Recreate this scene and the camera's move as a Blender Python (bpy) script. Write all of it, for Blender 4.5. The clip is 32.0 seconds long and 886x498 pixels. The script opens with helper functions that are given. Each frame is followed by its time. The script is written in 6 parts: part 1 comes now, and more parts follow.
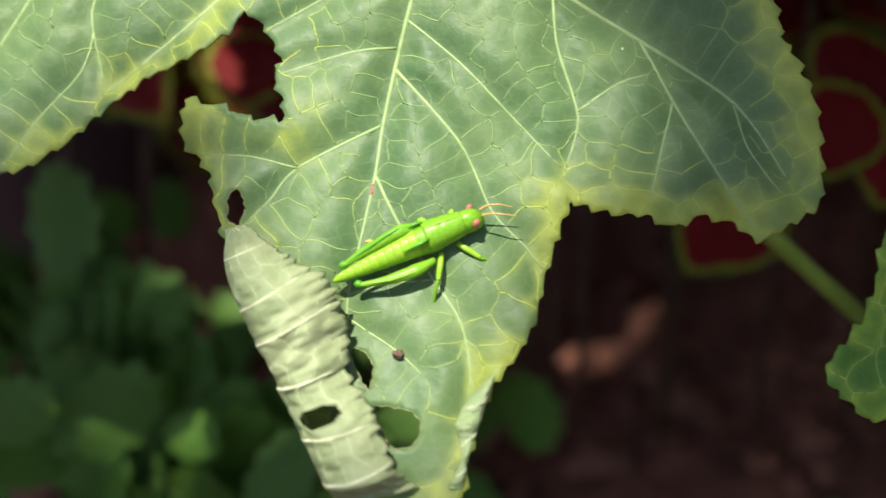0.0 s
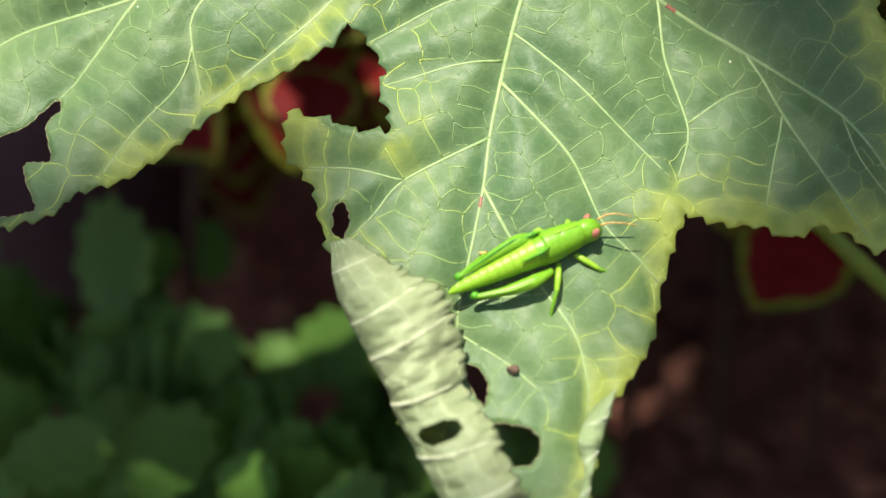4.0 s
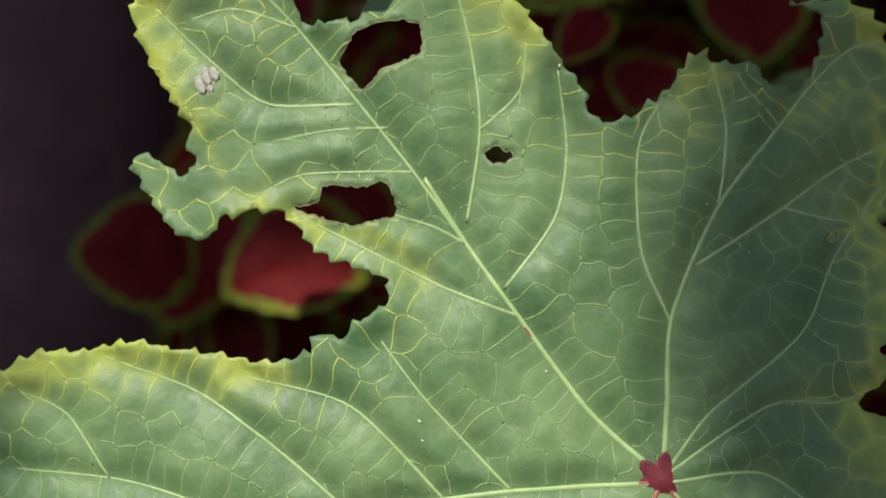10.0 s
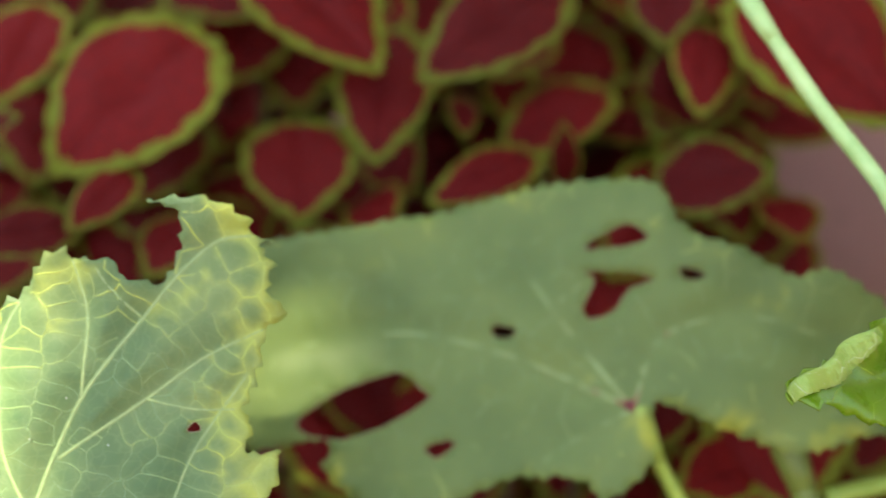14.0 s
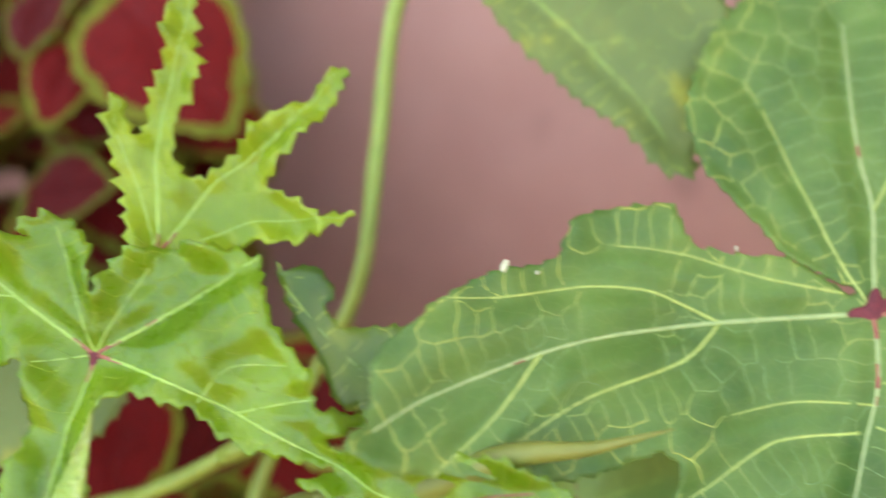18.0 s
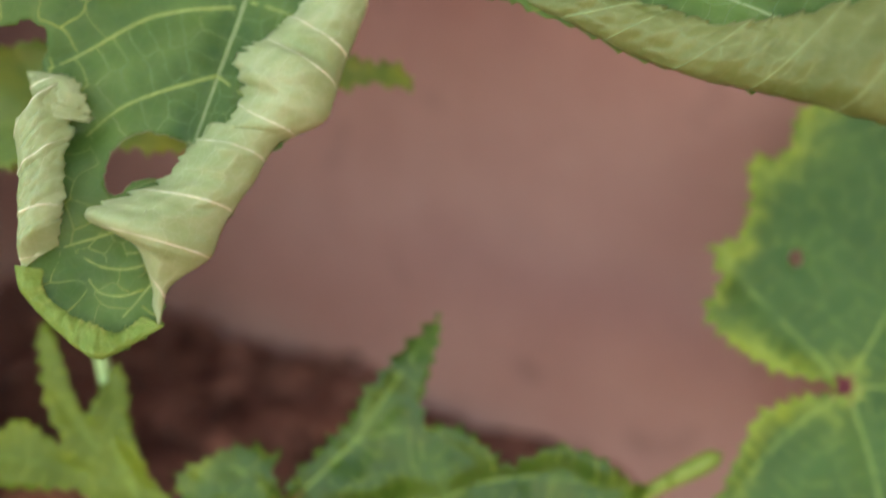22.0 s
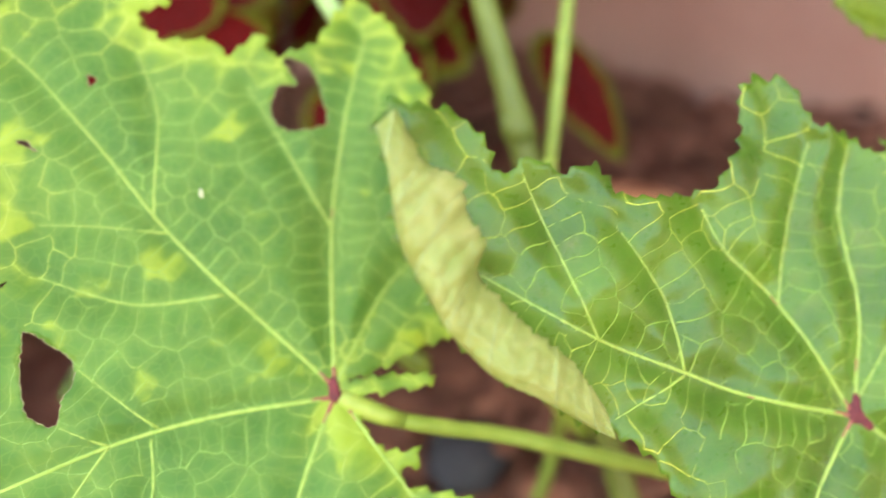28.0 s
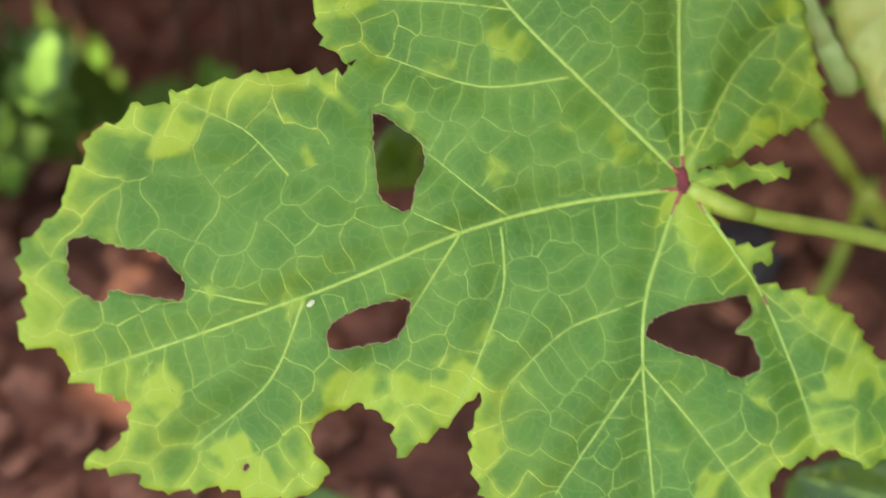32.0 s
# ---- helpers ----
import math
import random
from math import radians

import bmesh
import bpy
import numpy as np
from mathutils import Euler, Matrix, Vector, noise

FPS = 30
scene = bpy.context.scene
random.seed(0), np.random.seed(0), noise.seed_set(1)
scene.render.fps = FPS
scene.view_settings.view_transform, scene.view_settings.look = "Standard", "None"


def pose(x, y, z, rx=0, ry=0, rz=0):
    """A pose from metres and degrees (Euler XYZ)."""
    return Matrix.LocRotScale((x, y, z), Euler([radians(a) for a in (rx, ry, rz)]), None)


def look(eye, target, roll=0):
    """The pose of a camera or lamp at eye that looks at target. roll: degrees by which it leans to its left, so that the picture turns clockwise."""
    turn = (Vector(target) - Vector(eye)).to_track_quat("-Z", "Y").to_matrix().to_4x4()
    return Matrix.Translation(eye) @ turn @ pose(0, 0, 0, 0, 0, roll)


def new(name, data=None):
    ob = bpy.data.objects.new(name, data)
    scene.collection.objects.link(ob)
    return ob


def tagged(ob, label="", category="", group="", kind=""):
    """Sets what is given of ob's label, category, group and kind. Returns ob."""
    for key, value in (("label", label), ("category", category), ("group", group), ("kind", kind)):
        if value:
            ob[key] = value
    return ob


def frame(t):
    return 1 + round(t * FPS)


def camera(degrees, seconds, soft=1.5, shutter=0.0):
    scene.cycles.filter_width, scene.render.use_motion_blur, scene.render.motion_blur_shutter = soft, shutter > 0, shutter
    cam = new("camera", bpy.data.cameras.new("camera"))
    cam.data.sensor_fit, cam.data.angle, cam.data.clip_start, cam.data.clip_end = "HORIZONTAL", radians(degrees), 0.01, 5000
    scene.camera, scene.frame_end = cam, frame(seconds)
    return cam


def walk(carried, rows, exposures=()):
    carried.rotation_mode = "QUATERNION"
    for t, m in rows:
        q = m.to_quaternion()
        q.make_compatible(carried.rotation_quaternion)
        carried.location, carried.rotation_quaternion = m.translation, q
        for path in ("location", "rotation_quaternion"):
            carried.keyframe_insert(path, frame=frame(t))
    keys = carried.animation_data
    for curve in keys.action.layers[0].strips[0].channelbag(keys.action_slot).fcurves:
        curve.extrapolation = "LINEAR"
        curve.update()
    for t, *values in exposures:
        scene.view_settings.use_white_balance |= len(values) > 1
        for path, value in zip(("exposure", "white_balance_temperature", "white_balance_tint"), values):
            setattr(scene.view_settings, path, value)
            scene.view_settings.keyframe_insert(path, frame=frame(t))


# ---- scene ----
cam = camera(46.0, 32.0, soft=1.5, shutter=0.4)
cam.data.dof.use_dof = True
cam.data.dof.focus_distance = 0.185
cam.data.dof.aperture_fstop = 5.6

# The garden bed is laid out in centimetres in a frame that leans with the
# camera (x right, y away, z up along the picture); BED turns it upright.
LEAN = 30.0
BED = pose(0, 0, 0.214, -LEAN, 0, 0)


def bed(x, y, z):
    """A point of the bed, from centimetres to the world."""
    return BED @ Vector((x / 100, y / 100, z / 100))


def view(x, y, z, yaw, pitch, roll):
    turn = pose(0, 0, 0, 0, 0, yaw) @ pose(0, 0, 0, 90 + pitch, 0, 0) @ pose(0, 0, 0, 0, 0, roll)
    return BED @ Matrix.Translation((x / 100, y / 100, z / 100)) @ turn


PATH = [
    (0, 0, -0.01, -0, 3.12, -5.54, 0.95),
    (0.5, -1.41, 0.09, 0.02, 1.73, -4.75, 0.68),
    (1, -1.79, 0.15, 0.16, 1.25, -4.59, 0.9),
    (1.5, -1.47, 0.07, -0.59, 1.94, -3.62, 1.19),
    (2, -2.33, 0.16, -0.44, 0.91, -3.62, 1.07),
    (2.5, -2.46, 0.2, -1.14, 0.92, -1.86, 1.12),
    (4.5, -2.26, 0.35, -1.18, 1.92, -1.02, 0.88),
    (5, -2.05, 0.39, -1.84, 1.69, -0.11, 1.24),
    (5.5, -2.08, 0.39, -1.24, 2.29, -2.48, 1.77),
    (6, -2.63, 0.41, -1.43, 2.07, -0.87, 1.63),
    (6.5, -2.31, 0.5, -0.85, 2.86, 0.18, 1.49),
    (7, -2.41, 0.73, -0.72, 2.78, 2.71, 1.04),
    (7.5, -2.68, 0.88, 0.73, 2.47, 1.26, 0.89),
    (8, -2.81, 0.72, 2.49, 2.88, 1.67, 1.05),
    (8.5, -3.93, 0.75, 4.74, 1.23, -0.25, 1.29),
    (9, -3.8, 0.49, 6.27, 1.54, 0.37, 1.51),
    (9.5, -4.01, 0.59, 7.21, 1.73, 0.68, 1.51),
    (10, -4.36, 0.76, 8.25, 1.25, 1.03, 1.27),
    (10.5, -3.17, 0.33, 8.83, 3.51, 1.8, 1.82),
    (11, -3.41, 0.32, 10.12, 1.59, 2.06, 1.03),
    (11.5, -2.48, 0.38, 10.39, 2.04, 2.81, 1.1),
    (12, -0, 0.35, 10.78, 1.81, 3.22, 1),
    (12.5, 0.58, 0.32, 11.12, -1.52, 3.84, 1.14),
    (13, 4.45, 0.2, 10.77, 0.01, 4.95, 0.5),
    (13.5, 5.77, 0.21, 10.64, -0.78, 5.05, -0.29),
    (15.5, 12.57, 0.49, 10.67, -1.49, 3.76, 0.48),
    (16, 15.06, 1.3, 10, 0.01, 6.08, 0.39),
    (16.5, 16.76, 1.07, 9.53, 0.08, 7.28, 0.06),
    (17, 18.47, 0.9, 9.66, -0.62, 7.19, -0.55),
    (17.5, 19.81, 0.67, 9.68, -2.82, 7.83, -1.47),
    (18, 24.64, 0.59, 10.02, -0.1, 6.42, -1.52),
    (18.5, 29.8, 0.56, 9.68, 6.81, 4.17, -3.31),
    (19, 30.86, -0.17, 9.32, 3.03, 2.79, -1.8),
    (19.5, 29.95, -0.14, 7.33, -2.91, 4.79, -2.26),
    (20, 29.76, -0.04, 7.39, -4.58, 2.12, -2.37),
    (20.5, 32.62, -0.21, 6.65, -1.31, 1.93, -2.64),
    (21, 34.82, -0.36, 6.08, -4.76, 0.4, -3.28),
    (21.5, 35.94, -0.93, 3.46, -5.45, 3.18, -4.05),
    (22, 35.72, -0.79, 2.93, -0.9, 1.55, -4.06),
    (22.5, 33.71, -0.81, 0.5, -1.05, 5.24, -3.76),
    (23, 34.01, -0.66, 0.73, 4.47, 3.64, -2.95),
    (23.5, 31.11, -0.82, 0.23, 2.88, 3.85, -2.46),
    (24, 28.82, -0.74, -0.33, 3.42, 4.02, -1.82),
    (24.5, 27.35, -0.97, -0.9, 3.28, 3.88, -1.22),
    (25, 25.93, -1.18, -1.41, 3.83, 3.58, -0.28),
    (25.5, 24.26, -1.33, -1.61, 5.96, 2.61, 0.86),
    (27.5, 18.59, -0.52, -4.35, 1.8, -0.77, 0.8),
    (28, 16.53, -0.47, -6.32, 0.58, 0.84, 0.91),
    (28.5, 15.59, -0.33, -6.57, 0.95, -1.88, 0.83),
    (29, 13.96, -0.12, -6.76, -0.23, -4.89, 1.27),
    (29.5, 14.4, -0.28, -6.96, 2.11, -6.34, 0.73),
    (30, 13.35, 0.14, -6.92, 1.42, -8.91, 1.05),
    (30.5, 13.97, -0.19, -7.19, 4.41, -8.8, 0.78),
    (31, 12.17, 0.04, -6.81, 2.5, -10.2, 1.46),
    (31.5, 12.21, -0.33, -7.21, 4.02, -10.18, 0.89),
    (32, 12.16, 0.39, -6.68, 7.03, -10.44, 1.44),
]
walk(cam, [(t, view(*row)) for t, *row in PATH],
     exposures=[(0, 1.0, 6750, 10), (6.0, 1.0, 6750, 10), (7.0, 0.85, 6700, 10), (8.0, 0.65, 6600, 12), (9.0, 0.5, 6500, 13), (10.0, 0.55, 6500, 13), (11.0, 0.72, 6500, 13), (12.0, 0.9, 6600, 10), (12.5, 1.2, 6900, 10),
                (13.0, 1.75, 7400, 10), (13.5, 2.4, 7700, 10), (15.5, 3.3, 8100, 10), (18.0, 3.35, 8100, 10), (19.0, 3.1, 8100, 10),
                (20.0, 2.65, 8200, 10), (22.0, 2.65, 8800, 10), (23.0, 2.5, 9200, 10), (24.0, 2.9, 9400, 10), (25.5, 3.65, 9500, 10), (28.0, 3.65, 9200, 10), (29.0, 3.3, 9000, 10),
                (30.0, 3.05, 9000, 10), (32.0, 3.0, 8900, 10)])

# ---------------------------------------------------------------- light
SUN_DIR = (BED.to_3x3() @ Vector((-0.25, -1.0, 0.95))).normalized()
world = bpy.data.worlds.new("sky")
scene.world = world
world.use_nodes = True
wn = world.node_tree
sky = wn.nodes.new("ShaderNodeTexSky")
sky.sky_type = "NISHITA"
sky.sun_disc = False
sky.sun_elevation = math.asin(SUN_DIR.z)
sky.sun_rotation = math.atan2(SUN_DIR.x, SUN_DIR.y)
wn.links.new(sky.outputs[0], wn.nodes["Background"].inputs[0])
wn.nodes["Background"].inputs[1].default_value = 0.10
sun = new("sun", bpy.data.lights.new("sun", "SUN"))
sun.data.energy = 5.0
sun.data.angle = radians(0.53)
sun.data.color = (1.0, 0.95, 0.86)
sun.matrix_world = look(SUN_DIR * 5, (0, 0, 0))


# ---------------------------------------------------------------- materials
def material(name, rough=0.6, spec=0.5):
    m = bpy.data.materials.new(name)
    m.use_nodes = True
    nt = m.node_tree
    bsdf = nt.nodes["Principled BSDF"]
    bsdf.inputs["Roughness"].default_value = rough
    bsdf.inputs["Specular IOR Level"].default_value = spec
    return m, nt, bsdf


def node(nt, kind, **inputs):
    n = nt.nodes.new(kind)
    for key, value in inputs.items():
        n.inputs[key.replace("_", " ")].default_value = value
    return n


def ramp(nt, source, stops):
    n = nt.nodes.new("ShaderNodeValToRGB")
    while len(n.color_ramp.elements) < len(stops):
        n.color_ramp.elements.new(0.5)
    for e, (at, c) in zip(n.color_ramp.elements, stops):
        e.position = at
        e.color = (*c, 1) if len(c) == 3 else c
    nt.links.new(source, n.inputs[0])
    return n.outputs[0]


def mix(nt, fac, a, b, blend="MIX"):
    n = nt.nodes.new("ShaderNodeMix")
    n.data_type, n.blend_type = "RGBA", blend
    for sock, value in ((n.inputs[0], fac), (n.inputs[6], a), (n.inputs[7], b)):
        if hasattr(value, "is_linked"):
            nt.links.new(value, sock)
        elif isinstance(value, tuple):
            sock.default_value = (*value, 1)
        else:
            sock.default_value = value
    return n.outputs[2]


def calc(nt, op, a, b=0.0, clamp=False):
    n = nt.nodes.new("ShaderNodeMath")
    n.operation, n.use_clamp = op, clamp
    for sock, value in ((n.inputs[0], a), (n.inputs[1], b)):
        if hasattr(value, "is_linked"):
            nt.links.new(value, sock)
        else:
            sock.default_value = value
    return n.outputs[0]


def noise_tex(nt, coords, scale, detail=4.0, rough=0.55):
    n = node(nt, "ShaderNodeTexNoise", Scale=scale, Detail=detail, Roughness=rough)
    nt.links.new(coords, n.inputs["Vector"])
    return n.outputs["Fac"]


def bump(nt, bsdf, height, strength, distance):
    n = node(nt, "ShaderNodeBump", Strength=strength, Distance=distance)
    nt.links.new(height, n.inputs["Height"])
    nt.links.new(n.outputs[0], bsdf.inputs["Normal"])


def see_through(nt, bsdf, colour, amount):
    """Lets part of the light through a thin blade."""
    tr = nt.nodes.new("ShaderNodeBsdfTranslucent")
    if hasattr(colour, "is_linked"):
        nt.links.new(colour, tr.inputs[0])
    else:
        tr.inputs[0].default_value = (*colour, 1)
    mx = nt.nodes.new("ShaderNodeMixShader")
    mx.inputs[0].default_value = amount
    nt.links.new(bsdf.outputs[0], mx.inputs[1])
    nt.links.new(tr.outputs[0], mx.inputs[2])
    nt.links.new(mx.outputs[0], nt.nodes["Material Output"].inputs[0])


def blade_material(name, deep, mid, yellow, vein, cell=150.0, chlor=1.0, patches=0.0, gloss=0.42, through_amount=0.3, net=0.6, coat=0.0, spec=0.35, mottle=0.9):
    """A leaf blade: two greens, a net of fine pale veins, and yellowing towards the margin."""
    m, nt, bsdf = material(name, gloss, spec)
    bsdf.inputs["Coat Weight"].default_value = coat
    bsdf.inputs["Coat Roughness"].default_value = 0.16
    co = nt.nodes.new("ShaderNodeTexCoord").outputs["Object"]
    sep = nt.nodes.new("ShaderNodeSeparateXYZ")
    nt.links.new(co, sep.inputs[0])
    flat = nt.nodes.new("ShaderNodeCombineXYZ")
    nt.links.new(sep.outputs[0], flat.inputs[0])
    nt.links.new(sep.outputs[2], flat.inputs[1])
    flat = flat.outputs[0]
    big = noise_tex(nt, flat, 45.0, 3.0)
    small = noise_tex(nt, flat, 420.0, 5.0)
    grain = noise_tex(nt, flat, 2600.0, 2.0)
    wob = node(nt, "ShaderNodeTexNoise", Scale=170.0, Detail=2.0)
    nt.links.new(flat, wob.inputs["Vector"])
    shift = nt.nodes.new("ShaderNodeVectorMath")
    shift.operation = "MULTIPLY_ADD"
    nt.links.new(wob.outputs["Color"], shift.inputs[0])
    shift.inputs[1].default_value = (0.006, 0.006, 0.0)
    nt.links.new(flat, shift.inputs[2])

    def lines(scale, width, soft):
        v = nt.nodes.new("ShaderNodeTexVoronoi")
        v.voronoi_dimensions, v.feature = "2D", "DISTANCE_TO_EDGE"
        v.inputs["Scale"].default_value = scale
        nt.links.new(shift.outputs[0], v.inputs["Vector"])
        return ramp(nt, v.outputs["Distance"], [(0.0, (1, 1, 1)), (width, (0.75, 0.75, 0.75)), (width + soft, (0, 0, 0))])

    def value(name):
        n = nt.nodes.new("ShaderNodeAttribute")
        n.attribute_name = name
        return n.outputs["Fac"]

    fine = lines(cell * 2.6, 0.015, 0.07)
    coarse = ramp(nt, value("net"), [(0.0, (1, 1, 1)), (0.16, (0.55,) * 3), (0.6, (0, 0, 0))])
    near = calc(nt, "MULTIPLY", calc(nt, "SUBTRACT", 1.0, value("margin"), True), chlor)
    pale = calc(nt, "ADD", near, calc(nt, "MULTIPLY", calc(nt, "SUBTRACT", big, 0.5), mottle))
    if patches:
        spot = noise_tex(nt, flat, 70.0, 2.0)
        pale = calc(nt, "ADD", pale, calc(nt, "MULTIPLY", ramp(nt, spot, [(0.56, (0, 0, 0)), (0.66, (1, 1, 1))]), patches))
    # yellowing starts along the veins, and the meshes between them follow one by one
    pale = ramp(nt, pale, [(0.22, (0, 0, 0)), (0.85, (1, 1, 1))])
    vote = calc(nt, "ADD", pale, calc(nt, "MULTIPLY", calc(nt, "SUBTRACT", value("cell"), 0.5), 0.35))
    vote = calc(nt, "ADD", vote, calc(nt, "MULTIPLY", calc(nt, "SUBTRACT", small, 0.5), 0.3))
    vote = calc(nt, "ADD", vote, calc(nt, "MULTIPLY", calc(nt, "SUBTRACT", coarse, 0.4), 0.5 * min(1.0, net * 1.6)))
    pale = calc(nt, "ADD", calc(nt, "MULTIPLY", pale, 0.25), calc(nt, "MULTIPLY", ramp(nt, vote, [(0.30, (0, 0, 0)), (0.85, (1, 1, 1))]), 0.68), True)
    green = mix(nt, ramp(nt, big, [(0.35, (0, 0, 0)), (0.65, (1, 1, 1))]), deep, mid)
    green = mix(nt, calc(nt, "MULTIPLY", small, 0.45), green, mid)
    col = mix(nt, pale, green, yellow)
    col = mix(nt, calc(nt, "MULTIPLY", coarse, calc(nt, "MULTIPLY", calc(nt, "ADD", calc(nt, "MULTIPLY", pale, 0.8), ramp(nt, big, [(0.3, (0.25,) * 3), (0.7, (1, 1, 1))])), net * 0.34)), col, vein)
    col = mix(nt, calc(nt, "MULTIPLY", fine, net * 0.16), col, vein)
    nt.links.new(col, bsdf.inputs["Base Color"])
    h = calc(nt, "SUBTRACT", calc(nt, "MULTIPLY", small, 0.6), calc(nt, "MULTIPLY", coarse, 0.12))
    h = calc(nt, "ADD", h, calc(nt, "MULTIPLY", grain, 0.18))
    bump(nt, bsdf, h, 0.55, 0.0006)
    nt.links.new(ramp(nt, small, [(0.3, (gloss - 0.07,) * 3), (0.7, (gloss + 0.12,) * 3)]), bsdf.inputs["Roughness"])
    see_through(nt, bsdf, mix(nt, 0.5, col, yellow), through_amount)
    return m


def plain_material(name, dark, light, scale=300.0, rough=0.55, spec=0.4, relief=0.3, depth=0.0005, leafy=0.0, by_object=0.0):
    m, nt, bsdf = material(name, rough, spec)
    co = nt.nodes.new("ShaderNodeTexCoord").outputs["Object"]
    a, b = noise_tex(nt, co, scale, 5.0), noise_tex(nt, co, scale * 0.16, 3.0)
    col = mix(nt, ramp(nt, a, [(0.3, (0, 0, 0)), (0.7, (1, 1, 1))]), dark, light)
    col = mix(nt, calc(nt, "MULTIPLY", ramp(nt, b, [(0.4, (0, 0, 0)), (0.7, (1, 1, 1))]), 0.6), col, dark)
    if by_object:
        info = nt.nodes.new("ShaderNodeObjectInfo")
        hsv = nt.nodes.new("ShaderNodeHueSaturation")
        nt.links.new(calc(nt, "ADD", 1.0 - by_object / 2, calc(nt, "MULTIPLY", info.outputs["Random"], by_object)), hsv.inputs["Value"])
        nt.links.new(col, hsv.inputs["Color"])
        col = hsv.outputs[0]
    nt.links.new(col, bsdf.inputs["Base Color"])
    bump(nt, bsdf, a, relief, depth)
    if leafy:
        see_through(nt, bsdf, col, leafy)
    return m


def net_material(name, inner, outer):
    """Fine veins: greener inside the blade, yellower towards its margin."""
    m, nt, bsdf = material(name, 0.5, 0.4)
    edge = nt.nodes.new("ShaderNodeAttribute")
    edge.attribute_name = "margin"
    big = noise_tex(nt, nt.nodes.new("ShaderNodeTexCoord").outputs["Object"], 60.0, 3.0)
    fac = calc(nt, "ADD", calc(nt, "SUBTRACT", 1.0, edge.outputs["Fac"]), calc(nt, "MULTIPLY", calc(nt, "SUBTRACT", big, 0.5), 1.6), True)
    nt.links.new(mix(nt, fac, inner, outer), bsdf.inputs["Base Color"])
    return m


NET = net_material("fine_net", (0.170, 0.275, 0.102), (0.38, 0.46, 0.08))
NET_GREEN = net_material("fine_green_net", (0.17, 0.34, 0.05), (0.42, 0.52, 0.07))
NET_DEEP = net_material("fine_deep_net", (0.13, 0.25, 0.07), (0.36, 0.44, 0.08))
NET_YOUNG = net_material("fine_young_net", (0.10, 0.20, 0.010), (0.22, 0.33, 0.02))
NET_SICK = net_material("fine_pale_net", (0.170, 0.350, 0.065), (0.40, 0.53, 0.08))
VEIN = (0.46, 0.56, 0.22)
OKRA = blade_material("okra_blade", (0.050, 0.124, 0.046), (0.128, 0.214, 0.084), (0.36, 0.42, 0.055), VEIN, chlor=0.68, net=0.5, gloss=0.47, spec=0.34)
OKRA_DEEP = blade_material("okra_blade_deep", (0.031, 0.102, 0.018), (0.096, 0.204, 0.038), (0.30, 0.40, 0.06), VEIN, chlor=0.3, net=0.35)
OKRA_SICK = blade_material("okra_blade_mottled", (0.036, 0.145, 0.022), (0.080, 0.225, 0.038), (0.27, 0.415, 0.042), (0.36, 0.50, 0.11), chlor=0.70, patches=0.6, net=0.8, spec=0.28)
OKRA_YOUNG = blade_material("okra_blade_young", (0.052, 0.140, 0.004), (0.128, 0.255, 0.009), (0.36, 0.48, 0.024), (0.36, 0.46, 0.07), cell=110.0, chlor=0.3, gloss=0.28, through_amount=0.26, net=0.1, coat=0.3, mottle=0.2)
OKRA_LIME = blade_material("okra_blade_lime", (0.100, 0.205, 0.008), (0.180, 0.300, 0.014), (0.34, 0.45, 0.028), (0.36, 0.46, 0.07), cell=110.0, chlor=0.5, gloss=0.32, through_amount=0.3, net=0.1, coat=0.2, mottle=0.2)
OKRA_GLOSSY = blade_material("okra_blade_glossy", (0.022, 0.100, 0.008), (0.066, 0.195, 0.018), (0.34, 0.46, 0.04), (0.38, 0.50, 0.09), chlor=0.35, gloss=0.3, net=0.3, coat=0.4, mottle=0.35)
OKRA_DIM = blade_material("okra_blade_dim", (0.120, 0.235, 0.052), (0.195, 0.335, 0.082), (0.36, 0.43, 0.06), (0.34, 0.45, 0.14), chlor=0.55, patches=0.25, net=0.4)
OKRA_FINGER = blade_material("okra_blade_finger", (0.075, 0.135, 0.010), (0.130, 0.205, 0.016), (0.26, 0.32, 0.03), (0.30, 0.38, 0.07), cell=110.0, chlor=0.4, gloss=0.4, net=0.2)
OKRA_HUNG = blade_material("okra_blade_hung", (0.028, 0.098, 0.018), (0.064, 0.165, 0.032), (0.30, 0.42, 0.05), (0.30, 0.42, 0.12), chlor=0.72, net=0.5)
OKRA_FAR = blade_material("okra_blade_far", (0.090, 0.150, 0.045), (0.135, 0.205, 0.060), (0.32, 0.36, 0.05), (0.25, 0.33, 0.15), chlor=0.35, patches=0.35, net=0.25, spec=0.25)
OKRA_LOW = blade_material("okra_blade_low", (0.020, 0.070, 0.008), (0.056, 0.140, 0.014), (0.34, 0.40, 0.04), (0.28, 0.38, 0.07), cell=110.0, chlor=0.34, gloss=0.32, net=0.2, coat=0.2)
# undersides: lightened for the rolls in shade, darkened for the large leaf's sunlit roll
UNDER = blade_material("leaf_underside", (0.27, 0.39, 0.15), (0.42, 0.53, 0.26), (0.50, 0.60, 0.32), (0.66, 0.74, 0.50), cell=230.0, chlor=0.2, gloss=0.5, through_amount=0.32, net=1.0)
UNDER_SUNLIT = blade_material("sunlit_underside", (0.19, 0.255, 0.115), (0.30, 0.36, 0.185), (0.38, 0.42, 0.20), (0.50, 0.54, 0.34), cell=170.0, chlor=0.3, gloss=0.55, through_amount=0.28, net=1.2)
